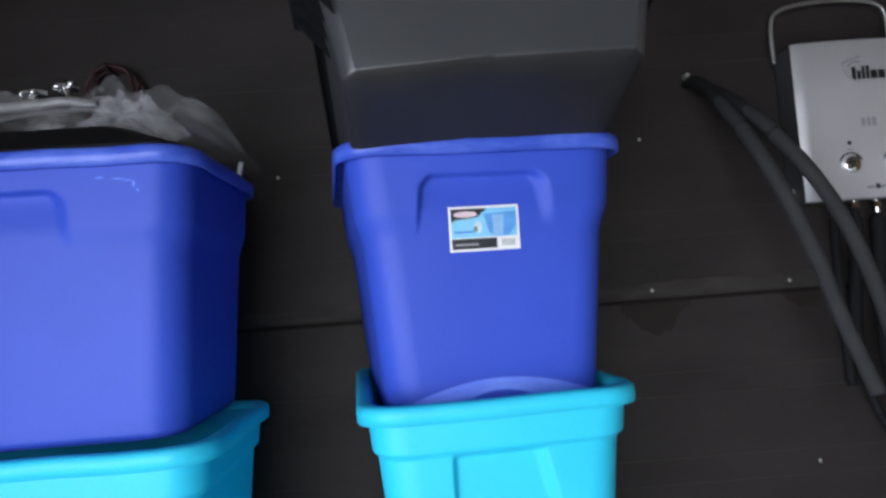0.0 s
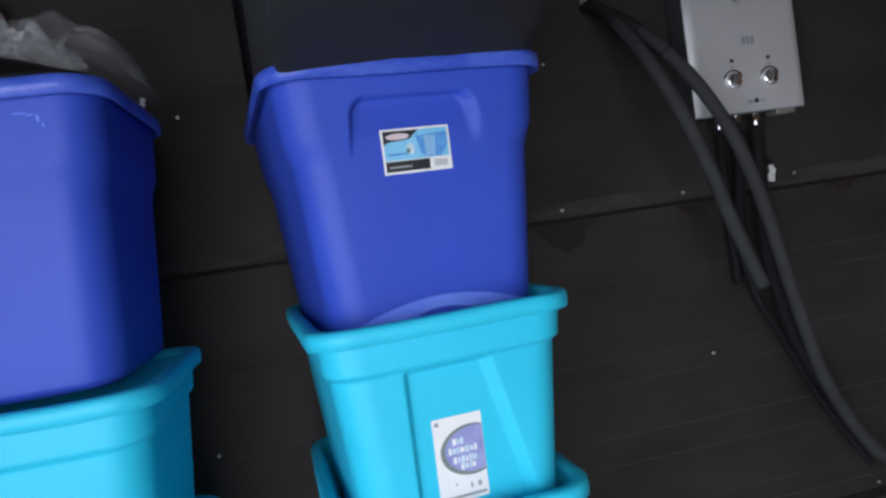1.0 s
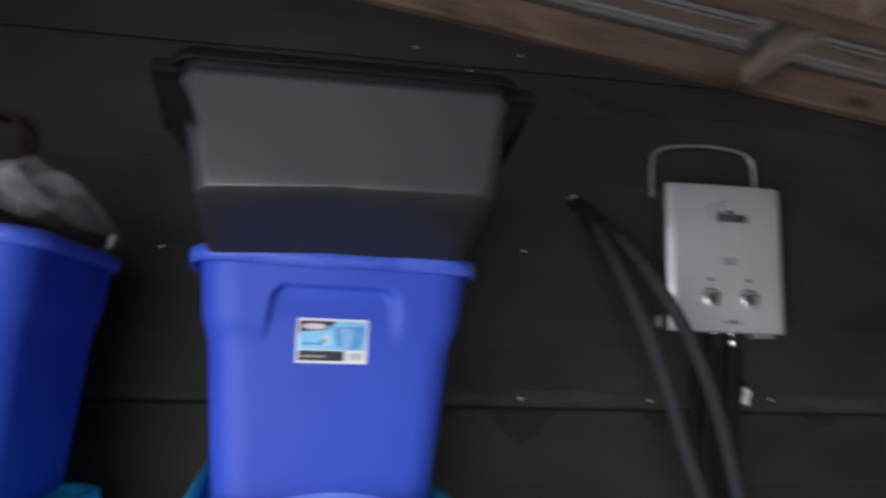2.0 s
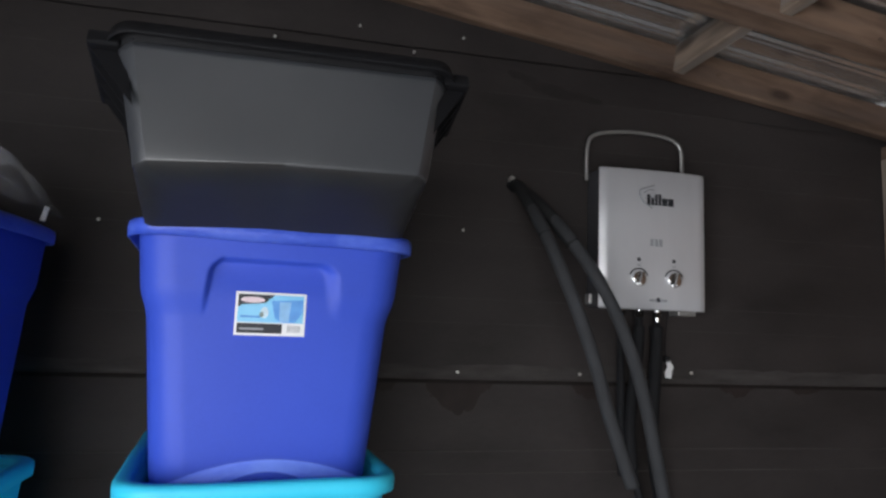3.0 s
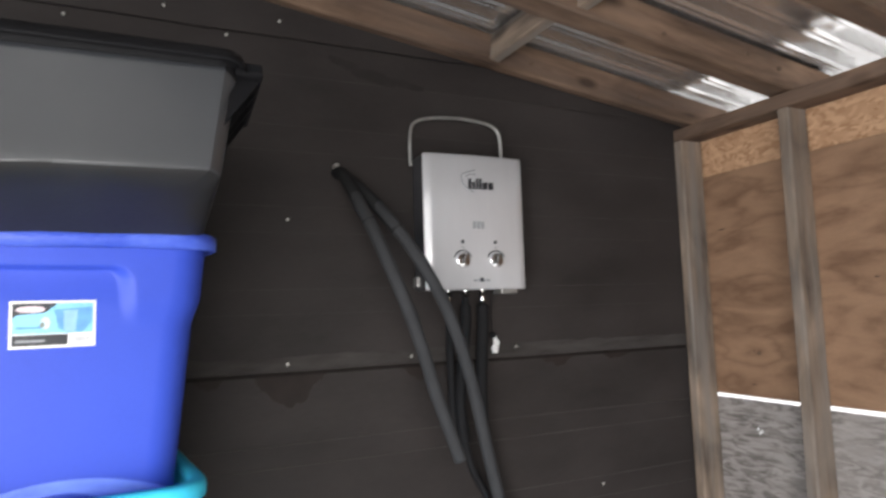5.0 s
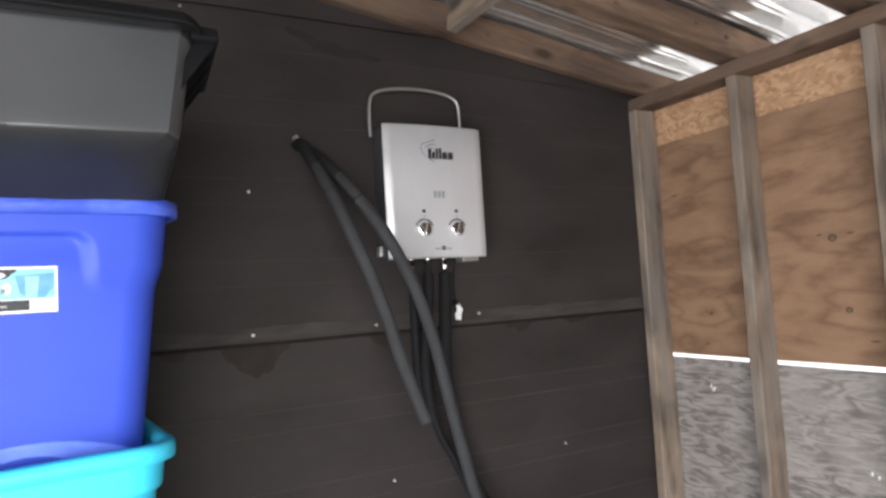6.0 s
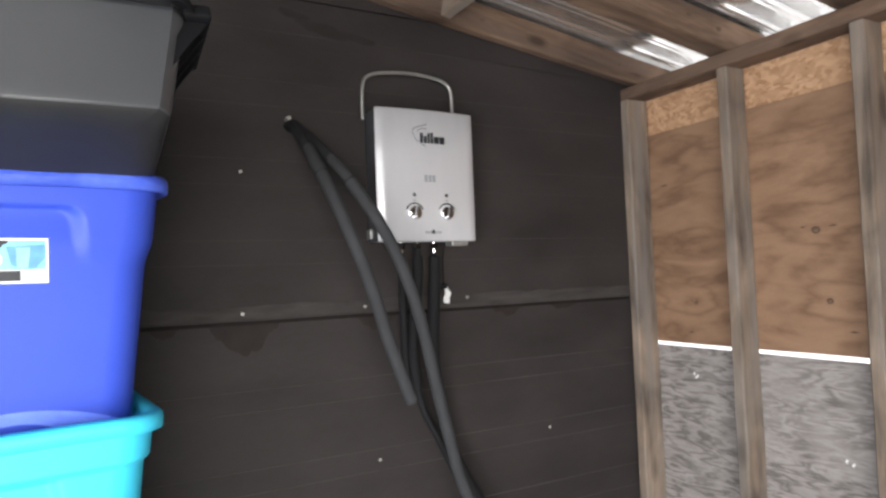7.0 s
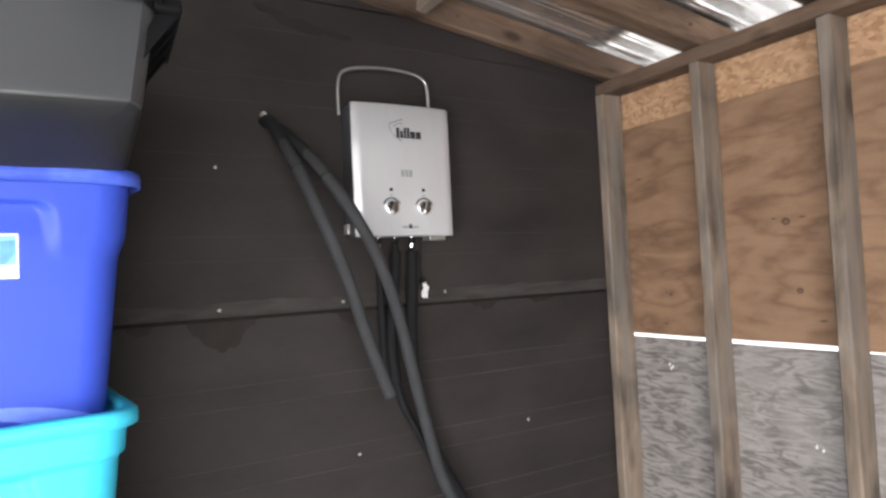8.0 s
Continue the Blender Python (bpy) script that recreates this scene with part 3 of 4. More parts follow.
def ribbed(x0, x1, y0, y1, lift):
    bm = bmesh.new()
    pitch, per = 0.098, 26
    n = int((y1 - y0) / pitch * per)
    rows = []
    xs = [x0 + (x1 - x0) * i / 10 for i in range(11)]
    for j in range(n + 1):
        y = y0 + (y1 - y0) * j / n
        u = (y / pitch + 0.37) % 1.0 * pitch
        h = -0.0075 * (ramp01(0.010, 0.005, abs(u - 0.050)) + 0.6 * ramp01(0.007, 0.003, abs(u - 0.075)))
        rows.append([bm.verts.new((x, y, roof_z(x) + lift + h)) for x in xs])
    under = list(rows)
    top = [[bm.verts.new(v.co + Vector((0, 0, 0.0012))) for v in r] for r in rows]
    for a, b in zip(under, under[1:]):
        for i in range(10):
            bm.faces.new((a[i], b[i], b[i + 1], a[i + 1]))
    for a, b in zip(top, top[1:]):
        for i in range(10):
            bm.faces.new((a[i], a[i + 1], b[i + 1], b[i]))
    for r, t in ((under[0], top[0]), (under[-1], top[-1])):
        for i in range(10):
            bm.faces.new((r[i], r[i + 1], t[i + 1], t[i]))
    for i in (0, 10):
        for a, b, c, d in zip(under, under[1:], top, top[1:]):
            bm.faces.new((a[i], b[i], d[i], c[i]))
    return bm


ceiling = part("ceiling", ribbed(LEFT_X - 0.15, 1.31, FRONT_Y - 0.2, 0.20, RH + 0.012), M_ROOF, smooth=True)
tagged(ceiling, "ribbed galvanised steel roofing seen from below", "roof", kind="structure")

# nails in the siding
nail_mesh = mesh_of(disc(0.0042, -0.0025, 0.002, 10), "nail", M_NAIL)
for x, y, z in ((-1.267, 0, 1.760), (-0.363, 0, 1.795), (-0.367, -0.0035, 1.416), (0.015, 0.009, 0.970), (0.631, 0.009, 0.977), (-0.888, 0, 2.273), (-0.669, -0.009, 2.328),
                (-0.382, -0.009, 2.332), (-0.518, 0, 2.278), (-0.54, -0.009, 2.407), (0.322, -0.0035, 1.427), (-0.021, -0.0035, 1.417), (0.75, 0.009, 0.62), (-1.297, 0.009, 0.958), (0.483, 0.009, 0.505), (-0.40, 0.009, 0.505)):
    part("nail", nail_mesh, None, wall_back, m=pose(x, y, z))


# ---- totes ----
def tote_thing(label, m, group, body_mat, rim_hw, rim_hl, top_hw, top_hl, bot_hw, bot_hl, h, kind, seed=1.7):
    t = thing("storage_tote", label, "tote", m, group)
    lv = []
    rows = 130

    def half(f):
        return bot_hw + (top_hw - bot_hw) * f, bot_hl + (top_hl - bot_hl) * f

    def band(z):
        # thicker band under the rim
        return 0.007 * ramp01(h - 0.078, h - 0.068, z) if kind == "collar" else 0.0075 * ramp01(h - 0.146, h - 0.098, z)

    lv.append((bot_hw - 0.03, bot_hl - 0.03, 0.03, 0.0))
    lv.append((bot_hw - 0.006, bot_hl - 0.006, 0.045, 0.004))
    for i in range(rows + 1):
        z = 0.012 + (h - 0.032) * i / rows
        a, b = half(z / h)
        k = band(z)
        lv.append((a + k, b + k, 0.052, z))
    inner = 0.004
    a, b = half(1.0)
    mw, ml = half(0.78)
    lv += [(a - inner, b - inner, 0.05, h - 0.012), (mw - 0.017, ml - 0.017, 0.045, h * 0.78), (bot_hw - 0.016, bot_hl - 0.016, 0.04, 0.014), (bot_hw - 0.03, bot_hl - 0.03, 0.03, 0.012)]

    def push(x, y, z, i, hw, hl):
        if y > -hl + 0.002 or i > rows + 2:
            return 0.0
        if kind == "grip":
            # hand grip cut into the band under the rim, and the swollen foot
            w = 0.089 + 0.12 * (h - 0.05 - z) - 0.020 * max(0.0, 1 - (h - 0.05 - z) / 0.024) ** 2
            u = abs(x + (0.009 if hw < 0.25 else 0))
            edge = 0.013 if x > 0 else 0.0035
            inside = ramp01(w + edge, w - edge, u) * ramp01(h - 0.0525, h - 0.0565, z)
            arch = 0.052 - 0.036 * (x / 0.14) ** 2
            foot = ramp01(arch + 0.004, arch - 0.014, z)
            if hw > 0.22:
                foot = 0.0
            return (band(z) + 0.0075 * ramp01(h - 0.118, h - 0.060, z)) * inside - 0.006 * foot
        w0, w1 = -0.073, 0.044 + 0.25 * max(0, h - 0.078 - z)
        inside = ramp01(w0 - 0.006, w0 + 0.003, x) * ramp01(w1 + 0.016, w1 - 0.006, x) * ramp01(h - 0.076, h - 0.082, z) * ramp01(0.02, 0.05, z)
        return 0.011 * inside

    part("body", loft(lv, push), body_mat, t, smooth=True)
    zr = h
    rl = [(a - 0.004, b - 0.004, 0.050, zr - 0.018), (a - 0.004, b - 0.004, 0.050, zr - 0.004), (a + 0.002, b + 0.002, 0.054, zr), (rim_hw - 0.006, rim_hl - 0.006, 0.062, zr),
          (rim_hw - 0.001, rim_hl - 0.001, 0.066, zr - 0.004), (rim_hw, rim_hl, 0.066, zr - 0.012), (rim_hw - 0.001, rim_hl - 0.001, 0.066, zr - 0.026), (rim_hw - 0.005, rim_hl - 0.005, 0.063, zr - 0.0265),
          (rim_hw - 0.006, rim_hl - 0.006, 0.062, zr - 0.010), (a + 0.0005, b + 0.0005, 0.053, zr - 0.010), (a + 0.0005, b + 0.0005, 0.053, zr - 0.018), (a - 0.004, b - 0.004, 0.050, zr - 0.018)]
    bm = loft(rl, close_bottom=False)
    for v in bm.verts:
        # the lip is a little wavy from use
        v.co.z += 0.0022 * noise.noise((v.co.x * 9 + seed, v.co.y * 9, seed))
    part("rim", bm, RIM_OF.get(body_mat.name, body_mat), t, "scuffed rolled rim with painted highlights" if kind == "grip" else "", smooth=True)

    def front(x, z):
        aa, bb = half(z / h)
        return -bb - (band(z) if kind == "grip" else 0.0) + push(x, -bb, z, 5, aa, bb)

    return t, front


def patch(front, x0, x1, z0, z1, lift, flat=None):
    """A thin sticker that lies on a tote's face."""
    bm = bmesh.new()
    n = 6
    g = []
    for i in range(n + 1):
        x = x0 + (x1 - x0) * i / n
        g.append([])
        for j in range(n + 1):
            z = z0 + (z1 - z0) * j / n
            g[-1].append(bm.verts.new((x, front(x, z) - lift, z)))
    for i in range(n):
        for j in range(n):
            bm.faces.new((g[i][j], g[i + 1][j], g[i + 1][j + 1], g[i][j + 1]))
    back = bmesh.ops.duplicate(bm, geom=bm.faces[:])
    bmesh.ops.translate(bm, vec=(0, 0.0004, 0), verts=[v for v in back["geom"] if isinstance(v, bmesh.types.BMVert)])
    return bm


def blob(front, cx, cz, rx, rz, lift, n=28, x_max=9.0):
    bm = bmesh.new()
    pts = []
    for k in range(n):
        x = min(x_max, cx + rx * math.cos(2 * math.pi * k / n))
        z = cz + rz * math.sin(2 * math.pi * k / n)
        pts.append(bm.verts.new((x, front(x, z) - lift, z)))
    bm.faces.new(pts)
    return bm


# a paler blue crescent laid over the foot of the face
def arch_patch(front):
    bm = bmesh.new()
    rows = []
    for i in range(41):
        x = -0.150 + 0.300 * i / 40
        top = 0.055 - 0.034 * (x / 0.15) ** 2
        low = min(top - 0.004, max(0.014, 0.038 - 0.055 * (x / 0.11) ** 2))
        rows.append([bm.verts.new((x, front(x, z) - 0.0008, z)) for z in (low + (top - low) * k / 5 for k in range(6))])
    for a, b in zip(rows, rows[1:]):
        for k in range(5):
            bm.faces.new((a[k], b[k], b[k + 1], a[k + 1]))
    return bm


BL = dict(rim_hw=0.223, rim_hl=0.280, top_hw=0.200, top_hl=0.259, bot_hw=0.164, bot_hl=0.232, h=0.41)
TL = dict(rim_hw=0.207, rim_hl=0.285, top_hw=0.186, top_hl=0.263, bot_hw=0.150, bot_hl=0.228, h=0.42)

CX, CY, CA = -0.857, -0.406, 8.0
blue_c, f = tote_thing("royal blue plastic storage tote with a picture label", pose(CX, CY, 1.266, 0, 0, CA), "blue totes", M_BLUE, **BL, kind="grip")
# its printed label
lx, lz, lw, lh = -0.009, 0.2757, 0.053, 0.033
lab = part("label", patch(f, lx - lw, lx + lw, lz - lh, lz + lh, 0.0008), M_WHITE, blue_c, "white-edged printed picture label")
e = 0.0035
part("picture", patch(f, lx - lw + e, lx + lw - e, lz - 0.013, lz + lh - e, 0.0014), M_SKYBLUE, lab)
part("picture_tub", stain([(0.006, -0.006), (0.016, -0.0125), (0.036, -0.0125), (0.0485, 0.004), (0.0485, 0.024), (0.000, 0.021)], 0), M_PICBLUE, lab, "blue tub picture", m=pose(lx, f(lx, lz) - 0.0030, lz))
part("picture_rim", stain([(-0.004, 0.0205), (0.0492, 0.0235), (0.0492, 0.0275), (-0.004, 0.0235)], 0), M_SKYBLUE, lab, "pale rim of the pictured tub", m=pose(lx, f(lx, lz) - 0.0032, lz))
part("picture_shine", stain([(0.013, -0.0115), (0.027, -0.0115), (0.030, 0.0195), (0.012, 0.0190)], 0), M_SHEENPRINT, lab, "pale sheen of the pictured tub", m=pose(lx, f(lx, lz) - 0.0033, lz))
part("logo_ground", stain([(-0.0495, 0.009), (-0.044, 0.0135), (-0.010, 0.0165), (0.000, 0.0245), (0.004, 0.0295), (-0.0495, 0.0295)], 0), M_PRINTBLACK, lab, m=pose(lx, f(lx, lz) - 0.0031, lz))
part("logo_bar", blob(lambda u, v: 0.0, -0.028, 0.0210, 0.0178, 0.0046, 0.0, 20), M_PRINTRED, lab, "pale pink logo shape", m=pose(lx, f(lx, lz) - 0.0044, lz))
part("logo_spot", blob(lambda u, v: 0.0, -0.010, 0.002, 0.0062, 0.0085, 0.0, 18), M_PALEPRINT, lab, "pale round mark", m=pose(lx, f(lx, lz) - 0.0038, lz))
part("logo_spot", blob(lambda u, v: 0.0, -0.014, -0.001, 0.0032, 0.0042, 0.0, 14), M_OLIVE, lab, m=pose(lx, f(lx, lz) - 0.0043, lz))
part("text_strip", patch(f, lx - lw + e, lx + 0.018, lz - lh + e, lz - 0.0145, 0.0014), M_PRINTBLACK, lab)
part("text_bar", patch(f, lx - lw + 0.008, lx - 0.010, lz - 0.0245, lz - 0.0215, 0.0020), M_PRINTGREY, lab)
part("text_bar", patch(f, lx - lw + 0.008, lx - 0.016, lz - 0.006, lz - 0.003, 0.0020), M_PICBLUE, lab)
for k in range(7):
    part("code_bar", patch(f, lx + 0.026 + 0.003 * k, lx + 0.0275 + 0.003 * k, lz - lh + 0.006, lz - 0.017, 0.0014), M_PRINTGREY, lab)

# the four nested turquoise totes below it
part("scuffed_foot", arch_patch(f), M_BLUEPALE, blue_c, "paler crescent at the foot of the tote")
teal_c, f = tote_thing("turquoise plastic storage tote with a torn paper label, stacked", pose(-0.852, -0.422, 0.881, 0, 0, 6.0), "turquoise totes", M_TEAL, **TL, kind="collar")
lx, lz = -0.004, 0.194
lab = part("label", patch(f, lx - 0.040, lx + 0.038, lz - 0.068, lz + 0.066, 0.0008), M_WHITE, teal_c, "white paper label with a violet oval")
part("oval_edge", blob(f, lx + 0.018, lz + 0.010, 0.050, 0.040, 0.0012, x_max=lx + 0.037), M_OLIVE, lab)
part("oval", blob(f, lx + 0.022, lz + 0.011, 0.047, 0.036, 0.0018, x_max=lx + 0.037), M_VIOLET, lab)
for z, start, widths in ((0.026, -0.012, (0.006, 0.003, 0.005)), (0.012, -0.019, (0.004, 0.006, 0.003, 0.007, 0.005, 0.006, 0.004)), (-0.003, -0.013, (0.005, 0.004, 0.006, 0.003, 0.006, 0.005)), (-0.014, -0.002, (0.004, 0.006, 0.003, 0.005))):
    x = start
    for k, w in enumerate(widths):
        part("text_bar", patch(f, lx + x, lx + min(x + w, 0.036), lz + z - 0.0046 + 0.001 * (k % 2), lz + z + 0.0042 + 0.0014 * ((k + 1) % 2), 0.0024), M_PALEPRINT if k % 3 else M_WHITE, lab)
        x += w + 0.0016
for x0, x1, z, t in ((-0.030, 0.034, -0.060, 0.002), (0.010, 0.013, -0.046, 0.004), (0.022, 0.027, -0.046, 0.004), (-0.014, -0.011, -0.040, 0.002), (-0.036, -0.030, 0.058, 0.003)):
    part("text_bar", patch(f, lx + x0, lx + x1, lz + z - t, lz + z + t, 0.0014), M_PRINTGREY, lab)
for k, (z, a) in enumerate(((0.584, 4.0), (0.292, 7.0), (0.0, 5.0))):
    tote_thing("turquoise plastic storage tote nested in the stack", pose(-0.852, -0.418, z, 0, 0, a), "turquoise totes", M_TEAL, **TL, kind="collar")

# the stack beside it
BL = dict(rim_hw=0.280, rim_hl=0.206, top_hw=0.259, top_hl=0.186, bot_hw=0.232, bot_hl=0.160, h=0.41)
TL = dict(rim_hw=0.285, rim_hl=0.204, top_hw=0.263, top_hl=0.184, bot_hw=0.228, bot_hl=0.150, h=0.42)
LX, LY = -1.512, -0.525
blue_l, f = tote_thing("royal blue plastic storage tote with scuffed rim", pose(LX, LY, 1.274, 0, 0, 1.0), "blue totes", M_BLUE, **BL, kind="grip")
for cx, cz, rx, rz in ((0.188, 0.363, 0.006, 0.0012), (0.196, 0.358, 0.0022, 0.005), (0.176, 0.366, 0.010, 0.0010), (0.150, 0.369, 0.007, 0.0010), (0.201, 0.349, 0.0015, 0.003)):
    part("scuff", blob(f, cx, cz, rx, rz, 0.0008, 10), M_BLUEPALE, blue_l, "pale scuff mark")
for k, (z, a) in enumerate(((0.852, 0.0), (0.568, 2.0), (0.284, -1.0), (0.0, 1.0))):
    tote_thing("turquoise plastic storage tote nested in the stack", pose(LX, LY, z, 0, 0, a), "turquoise totes", M_TEAL, **TL, kind="collar")

# ---- black tub lodged slantwise in the blue tote ----
tub = thing("black_tub", "shallow black plastic tub lodged slantwise in the blue tote", "tub", pose(-0.825, -0.628, 1.655, -22, -1.5, 4.0))
TH = 0.140
tub_w, tub_l, CH = 0.194, 0.216, 0.017
lv = [(tub_w - 0.075, tub_l - 0.10, CH, -0.0055)]
for k in range(9):
    # the underside rolls away from a crisp lower edge
    a = radians(90 - 10 * k)
    lv.append((tub_w - 0.0016 - 0.036 * (1 - math.cos(a)), tub_l - 0.0024 - 0.050 * (1 - math.cos(a)), CH, 0.0050 - 0.0105 * math.sin(a)))
lv += [(tub_w - 0.0006, tub_l - 0.0009, CH, 0.0046), (tub_w, tub_l, CH, 0.0064)]
for i in range(1, 13):
    g = i / 12
    lv.append((tub_w + 0.026 * g, tub_l + 0.056 * g, CH + 0.002 * g, 0.006 + (TH - 0.006) * g))
lv += [(tub_w + 0.022, tub_l + 0.052, CH, TH - 0.002), (tub_w - 0.006, tub_l - 0.004, CH, 0.014), (tub_w - 0.03, tub_l - 0.05, CH, 0.008)]
bm = loft(lv)
bm.verts.ensure_lookup_table()
RING = len(bm.verts) // len(lv)
for k in range(len(lv)):
    for first in (0, 153):
        # a nearly flat chamfer in place of the rounded front corner
        arc = bm.verts[k * RING + first:k * RING + first + 8]
        p, q = arc[0].co.copy(), arc[-1].co.copy()
        for n, v in enumerate(arc):
            v.co = v.co.lerp(p.lerp(q, n / 7), 0.72)
    if k:
        for n in (0, 160):
            e = bm.edges.get((bm.verts[k * RING + n], bm.verts[(k - 1) * RING + n]))
            if e:
                e.smooth = False
for v in bm.verts:
    # the tub sags towards one end, and its long face is drawn in a little
    v.co.z -= 0.012 * max(0.0, min(1.0, -v.co.x / 0.2)) * (1 - v.co.z / TH)
    if v.co.y < -tub_l + 0.004:
        v.co.y += 0.0025 * (1 - (v.co.x / 0.2) ** 2) * math.sin(math.pi * min(1.0, max(0.0, v.co.z / TH)))
tub_body = part("body", bm, M_BLACK, tub, smooth=True)
tub_body.data.materials.append(M_BLACKBASE)
# underside gets a darker, duller black to weaken the blue tote's reflection
for p in tub_body.data.polygons:
    if p.center.z < 0.0035 and p.normal.z < -0.5:
        p.material_index = 1
w, l = tub_w + 0.026, tub_l + 0.056
rl = [(w - 0.003, l - 0.003, 0.03, TH - 0.004), (w - 0.003, l - 0.003, 0.03, TH + 0.018), (w + 0.004, l + 0.006, 0.034, TH + 0.022), (w + 0.012, l + 0.010, 0.034, TH + 0.020), (w + 0.014, l + 0.012, 0.034, TH + 0.004),
      (w + 0.013, l + 0.011, 0.034, TH - 0.002), (w + 0.010, l + 0.008, 0.034, TH + 0.004), (w + 0.0008, l + 0.0008, 0.031, TH + 0.006), (w + 0.0008, l + 0.0008, 0.031, TH - 0.004), (w - 0.003, l - 0.003, 0.03, TH - 0.004)]
part("rim", loft(rl, close_bottom=False), M_BLACKMATT, tub, "matt black rolled rim", smooth=True)
for s in (-1, 1):
    flange = box(-0.020, 0.020, -0.062, 0.062, -0.004, 0.018, 0.004)
    handle = part("handle", flange, M_BLACKMATT, tub, m=pose(s * (w + 0.016), -0.20, TH))
    for k in range(4):
        bm = bmesh.new()
        a = [bm.verts.new((s * x, y, z)) for y in (-0.0015, 0.0015) for x, z in ((-0.024, -0.005), (0.015, -0.005), (-0.042, -0.088))]
        bm.faces.new(a[:3])
        bm.faces.new(a[3:][::-1])
        for i in range(3):
            bm.faces.new((a[i], a[(i + 1) % 3], a[3 + (i + 1) % 3], a[3 + i]))
        part("gusset", bm, M_BLACKMATT, handle, m=pose(0, -0.048 + 0.032 * k, 0))

# ---- things on the nearer stack ----
tray = thing("black_tray", "upturned shallow black plastic tray on the blue tote", "tray", pose(-1.527, -0.520, 1.6845, 0, 0, 1))
lv = [(0.266, 0.192, 0.03, 0.0), (0.268, 0.194, 0.032, 0.006), (0.258, 0.184, 0.034, 0.010), (0.190, 0.150, 0.04, 0.040), (0.176, 0.140, 0.04, 0.046), (0.12, 0.10, 0.04, 0.047)]
part("body", loft(lv), M_BLACKMATT, tray, smooth=True)

fitting = thing("shower_fitting", "chrome shower fitting with two knobs, in its bag", "tap", pose(-1.485, -0.52, 1.748, 0, 0, 0))
part("pipe", tube([(-0.22, -0.05, -0.003), (-0.12, -0.03, 0.030), (-0.02, 0, 0.052), (0.06, 0.01, 0.044), (0.13, 0.02, -0.004)], 0.007), M_DARKSIDE, fitting, smooth=True)
part("crossbar", tube([(-0.130, -0.035, 0.050), (-0.070, -0.010, 0.060), (-0.012, 0.0, 0.066), (0.030, 0.012, 0.058)], 0.009), M_DULL, fitting, "dull grey crossbar", smooth=True)
for x, z, turn in ((-0.068, 0.082, 28), (-0.014, 0.090, -35)):
    knob = part("knob", tube([(x, 0, z - 0.026), (x, 0, z)], 0.008), M_CHROME, fitting, smooth=True)
    for lever in (0, 90):
        part("lever", tube([(-0.020, 0, 0.0), (-0.008, 0, 0.003), (0.008, 0, 0.003), (0.020, 0, 0.0)], 0.0062, 10, 5), M_CHROME, knob, m=pose(x, 0, z, 0, -8, turn + lever), smooth=True)

bag = thing("plastic_bag", "crumpled clear plastic bag lying on the black tray", "bag", pose(-1.390, -0.49, 1.729))


def film(w, l, height, seed, drop):
    bm = bmesh.new()
    n = 46
    g = []
    for i in range(n + 1):
        g.append([])
        for j in range(n + 1):
            u, v = i / n * 2 - 1, j / n * 2 - 1
            x = u * w * (1 - 0.16 * abs(v) ** 3) + 0.028 * noise.noise((v * 3.1, seed, 0)) * abs(u)
            y = v * l + 0.02 * noise.noise((u * 2.0, seed, 5))
            dome = max(0.0, 1 - 0.85 * abs(u) ** 2.5 - 0.75 * abs(v) ** 3)
            folds = noise.turbulence((u * 1.7 + seed, v * 1.6, 0), 4, True, amplitude_scale=0.5, frequency_scale=2.1)
            z = height * dome * (0.45 + 0.85 * folds) + 0.002
            over = ramp01(0.10, 0.20, x + 0.02 * noise.noise((y * 14, seed, 2)))
            z -= drop * over
            g[-1].append(bm.verts.new((x, y, z)))
    for i in range(n):
        for j in range(n):
            bm.faces.new((g[i][j], g[i + 1][j], g[i + 1][j + 1], g[i][j + 1]))
    return bm


part("upper_film", film(0.172, 0.15, 0.100, 2.0, 0.036), M_FILM, bag)
part("side_film", film(0.140, 0.13, 0.085, 11.0, 0.0), M_FILM, bag, m=pose(-0.185, -0.03, 0.004))
part("lower_film", film(0.150, 0.14, 0.055, 7.0, 0.042), M_FILM, bag)
# whiter folds paint the bright highlights on the front of the bag
part("front_fold", film(0.080, 0.055, 0.070, 24.0, 0.0), M_FILMFOLD, bag, "folded film with painted white highlights", m=pose(0.012, -0.060, 0.004, 16, 4, 4))
part("front_fold", film(0.070, 0.040, 0.026, 33.0, 0.0), M_FILMFOLD, bag, "folded film with painted white highlights", m=pose(-0.115, -0.080, 0.004, 18, 0, -6))
part("paper_insert", patch(lambda x, z: 0.15 + 0.01 * math.sin(9 * x), -0.045, 0.045, 0.0, 0.03, 0.0), M_WHITE, bag, "white paper insert", m=pose(0.10, 0.03, 0.038, -70, 0, 20))

part("tag", box(-0.004, 0.004, -0.003, 0.003, -0.014, 0.014, 0.001), M_WHITE, bag, "small white tag", m=pose(0.124, 0.145, -0.012, 0, 12, 0))

cord = thing("red_cord", "coil of red cord hung on a nail in the siding", "cord", pose(-1.645, -0.012, 1.975))
part("coil", tube([((0.062 + 0.010 * math.sin(a * 1.7)) * math.cos(a * 0.45), -0.004 * math.sin(a * 0.8) - 0.0012 * a, 0.075 * math.sin(a * 0.45)) for a in range(0, 34)], 0.0045, 8, 4), M_RED, cord, smooth=True)
part("hook_nail", tube([(0.0, 0.012, 0.066), (0, -0.048, 0.068), (0, -0.052, 0.076)], 0.003, 8, 4), M_RUBBER, cord)

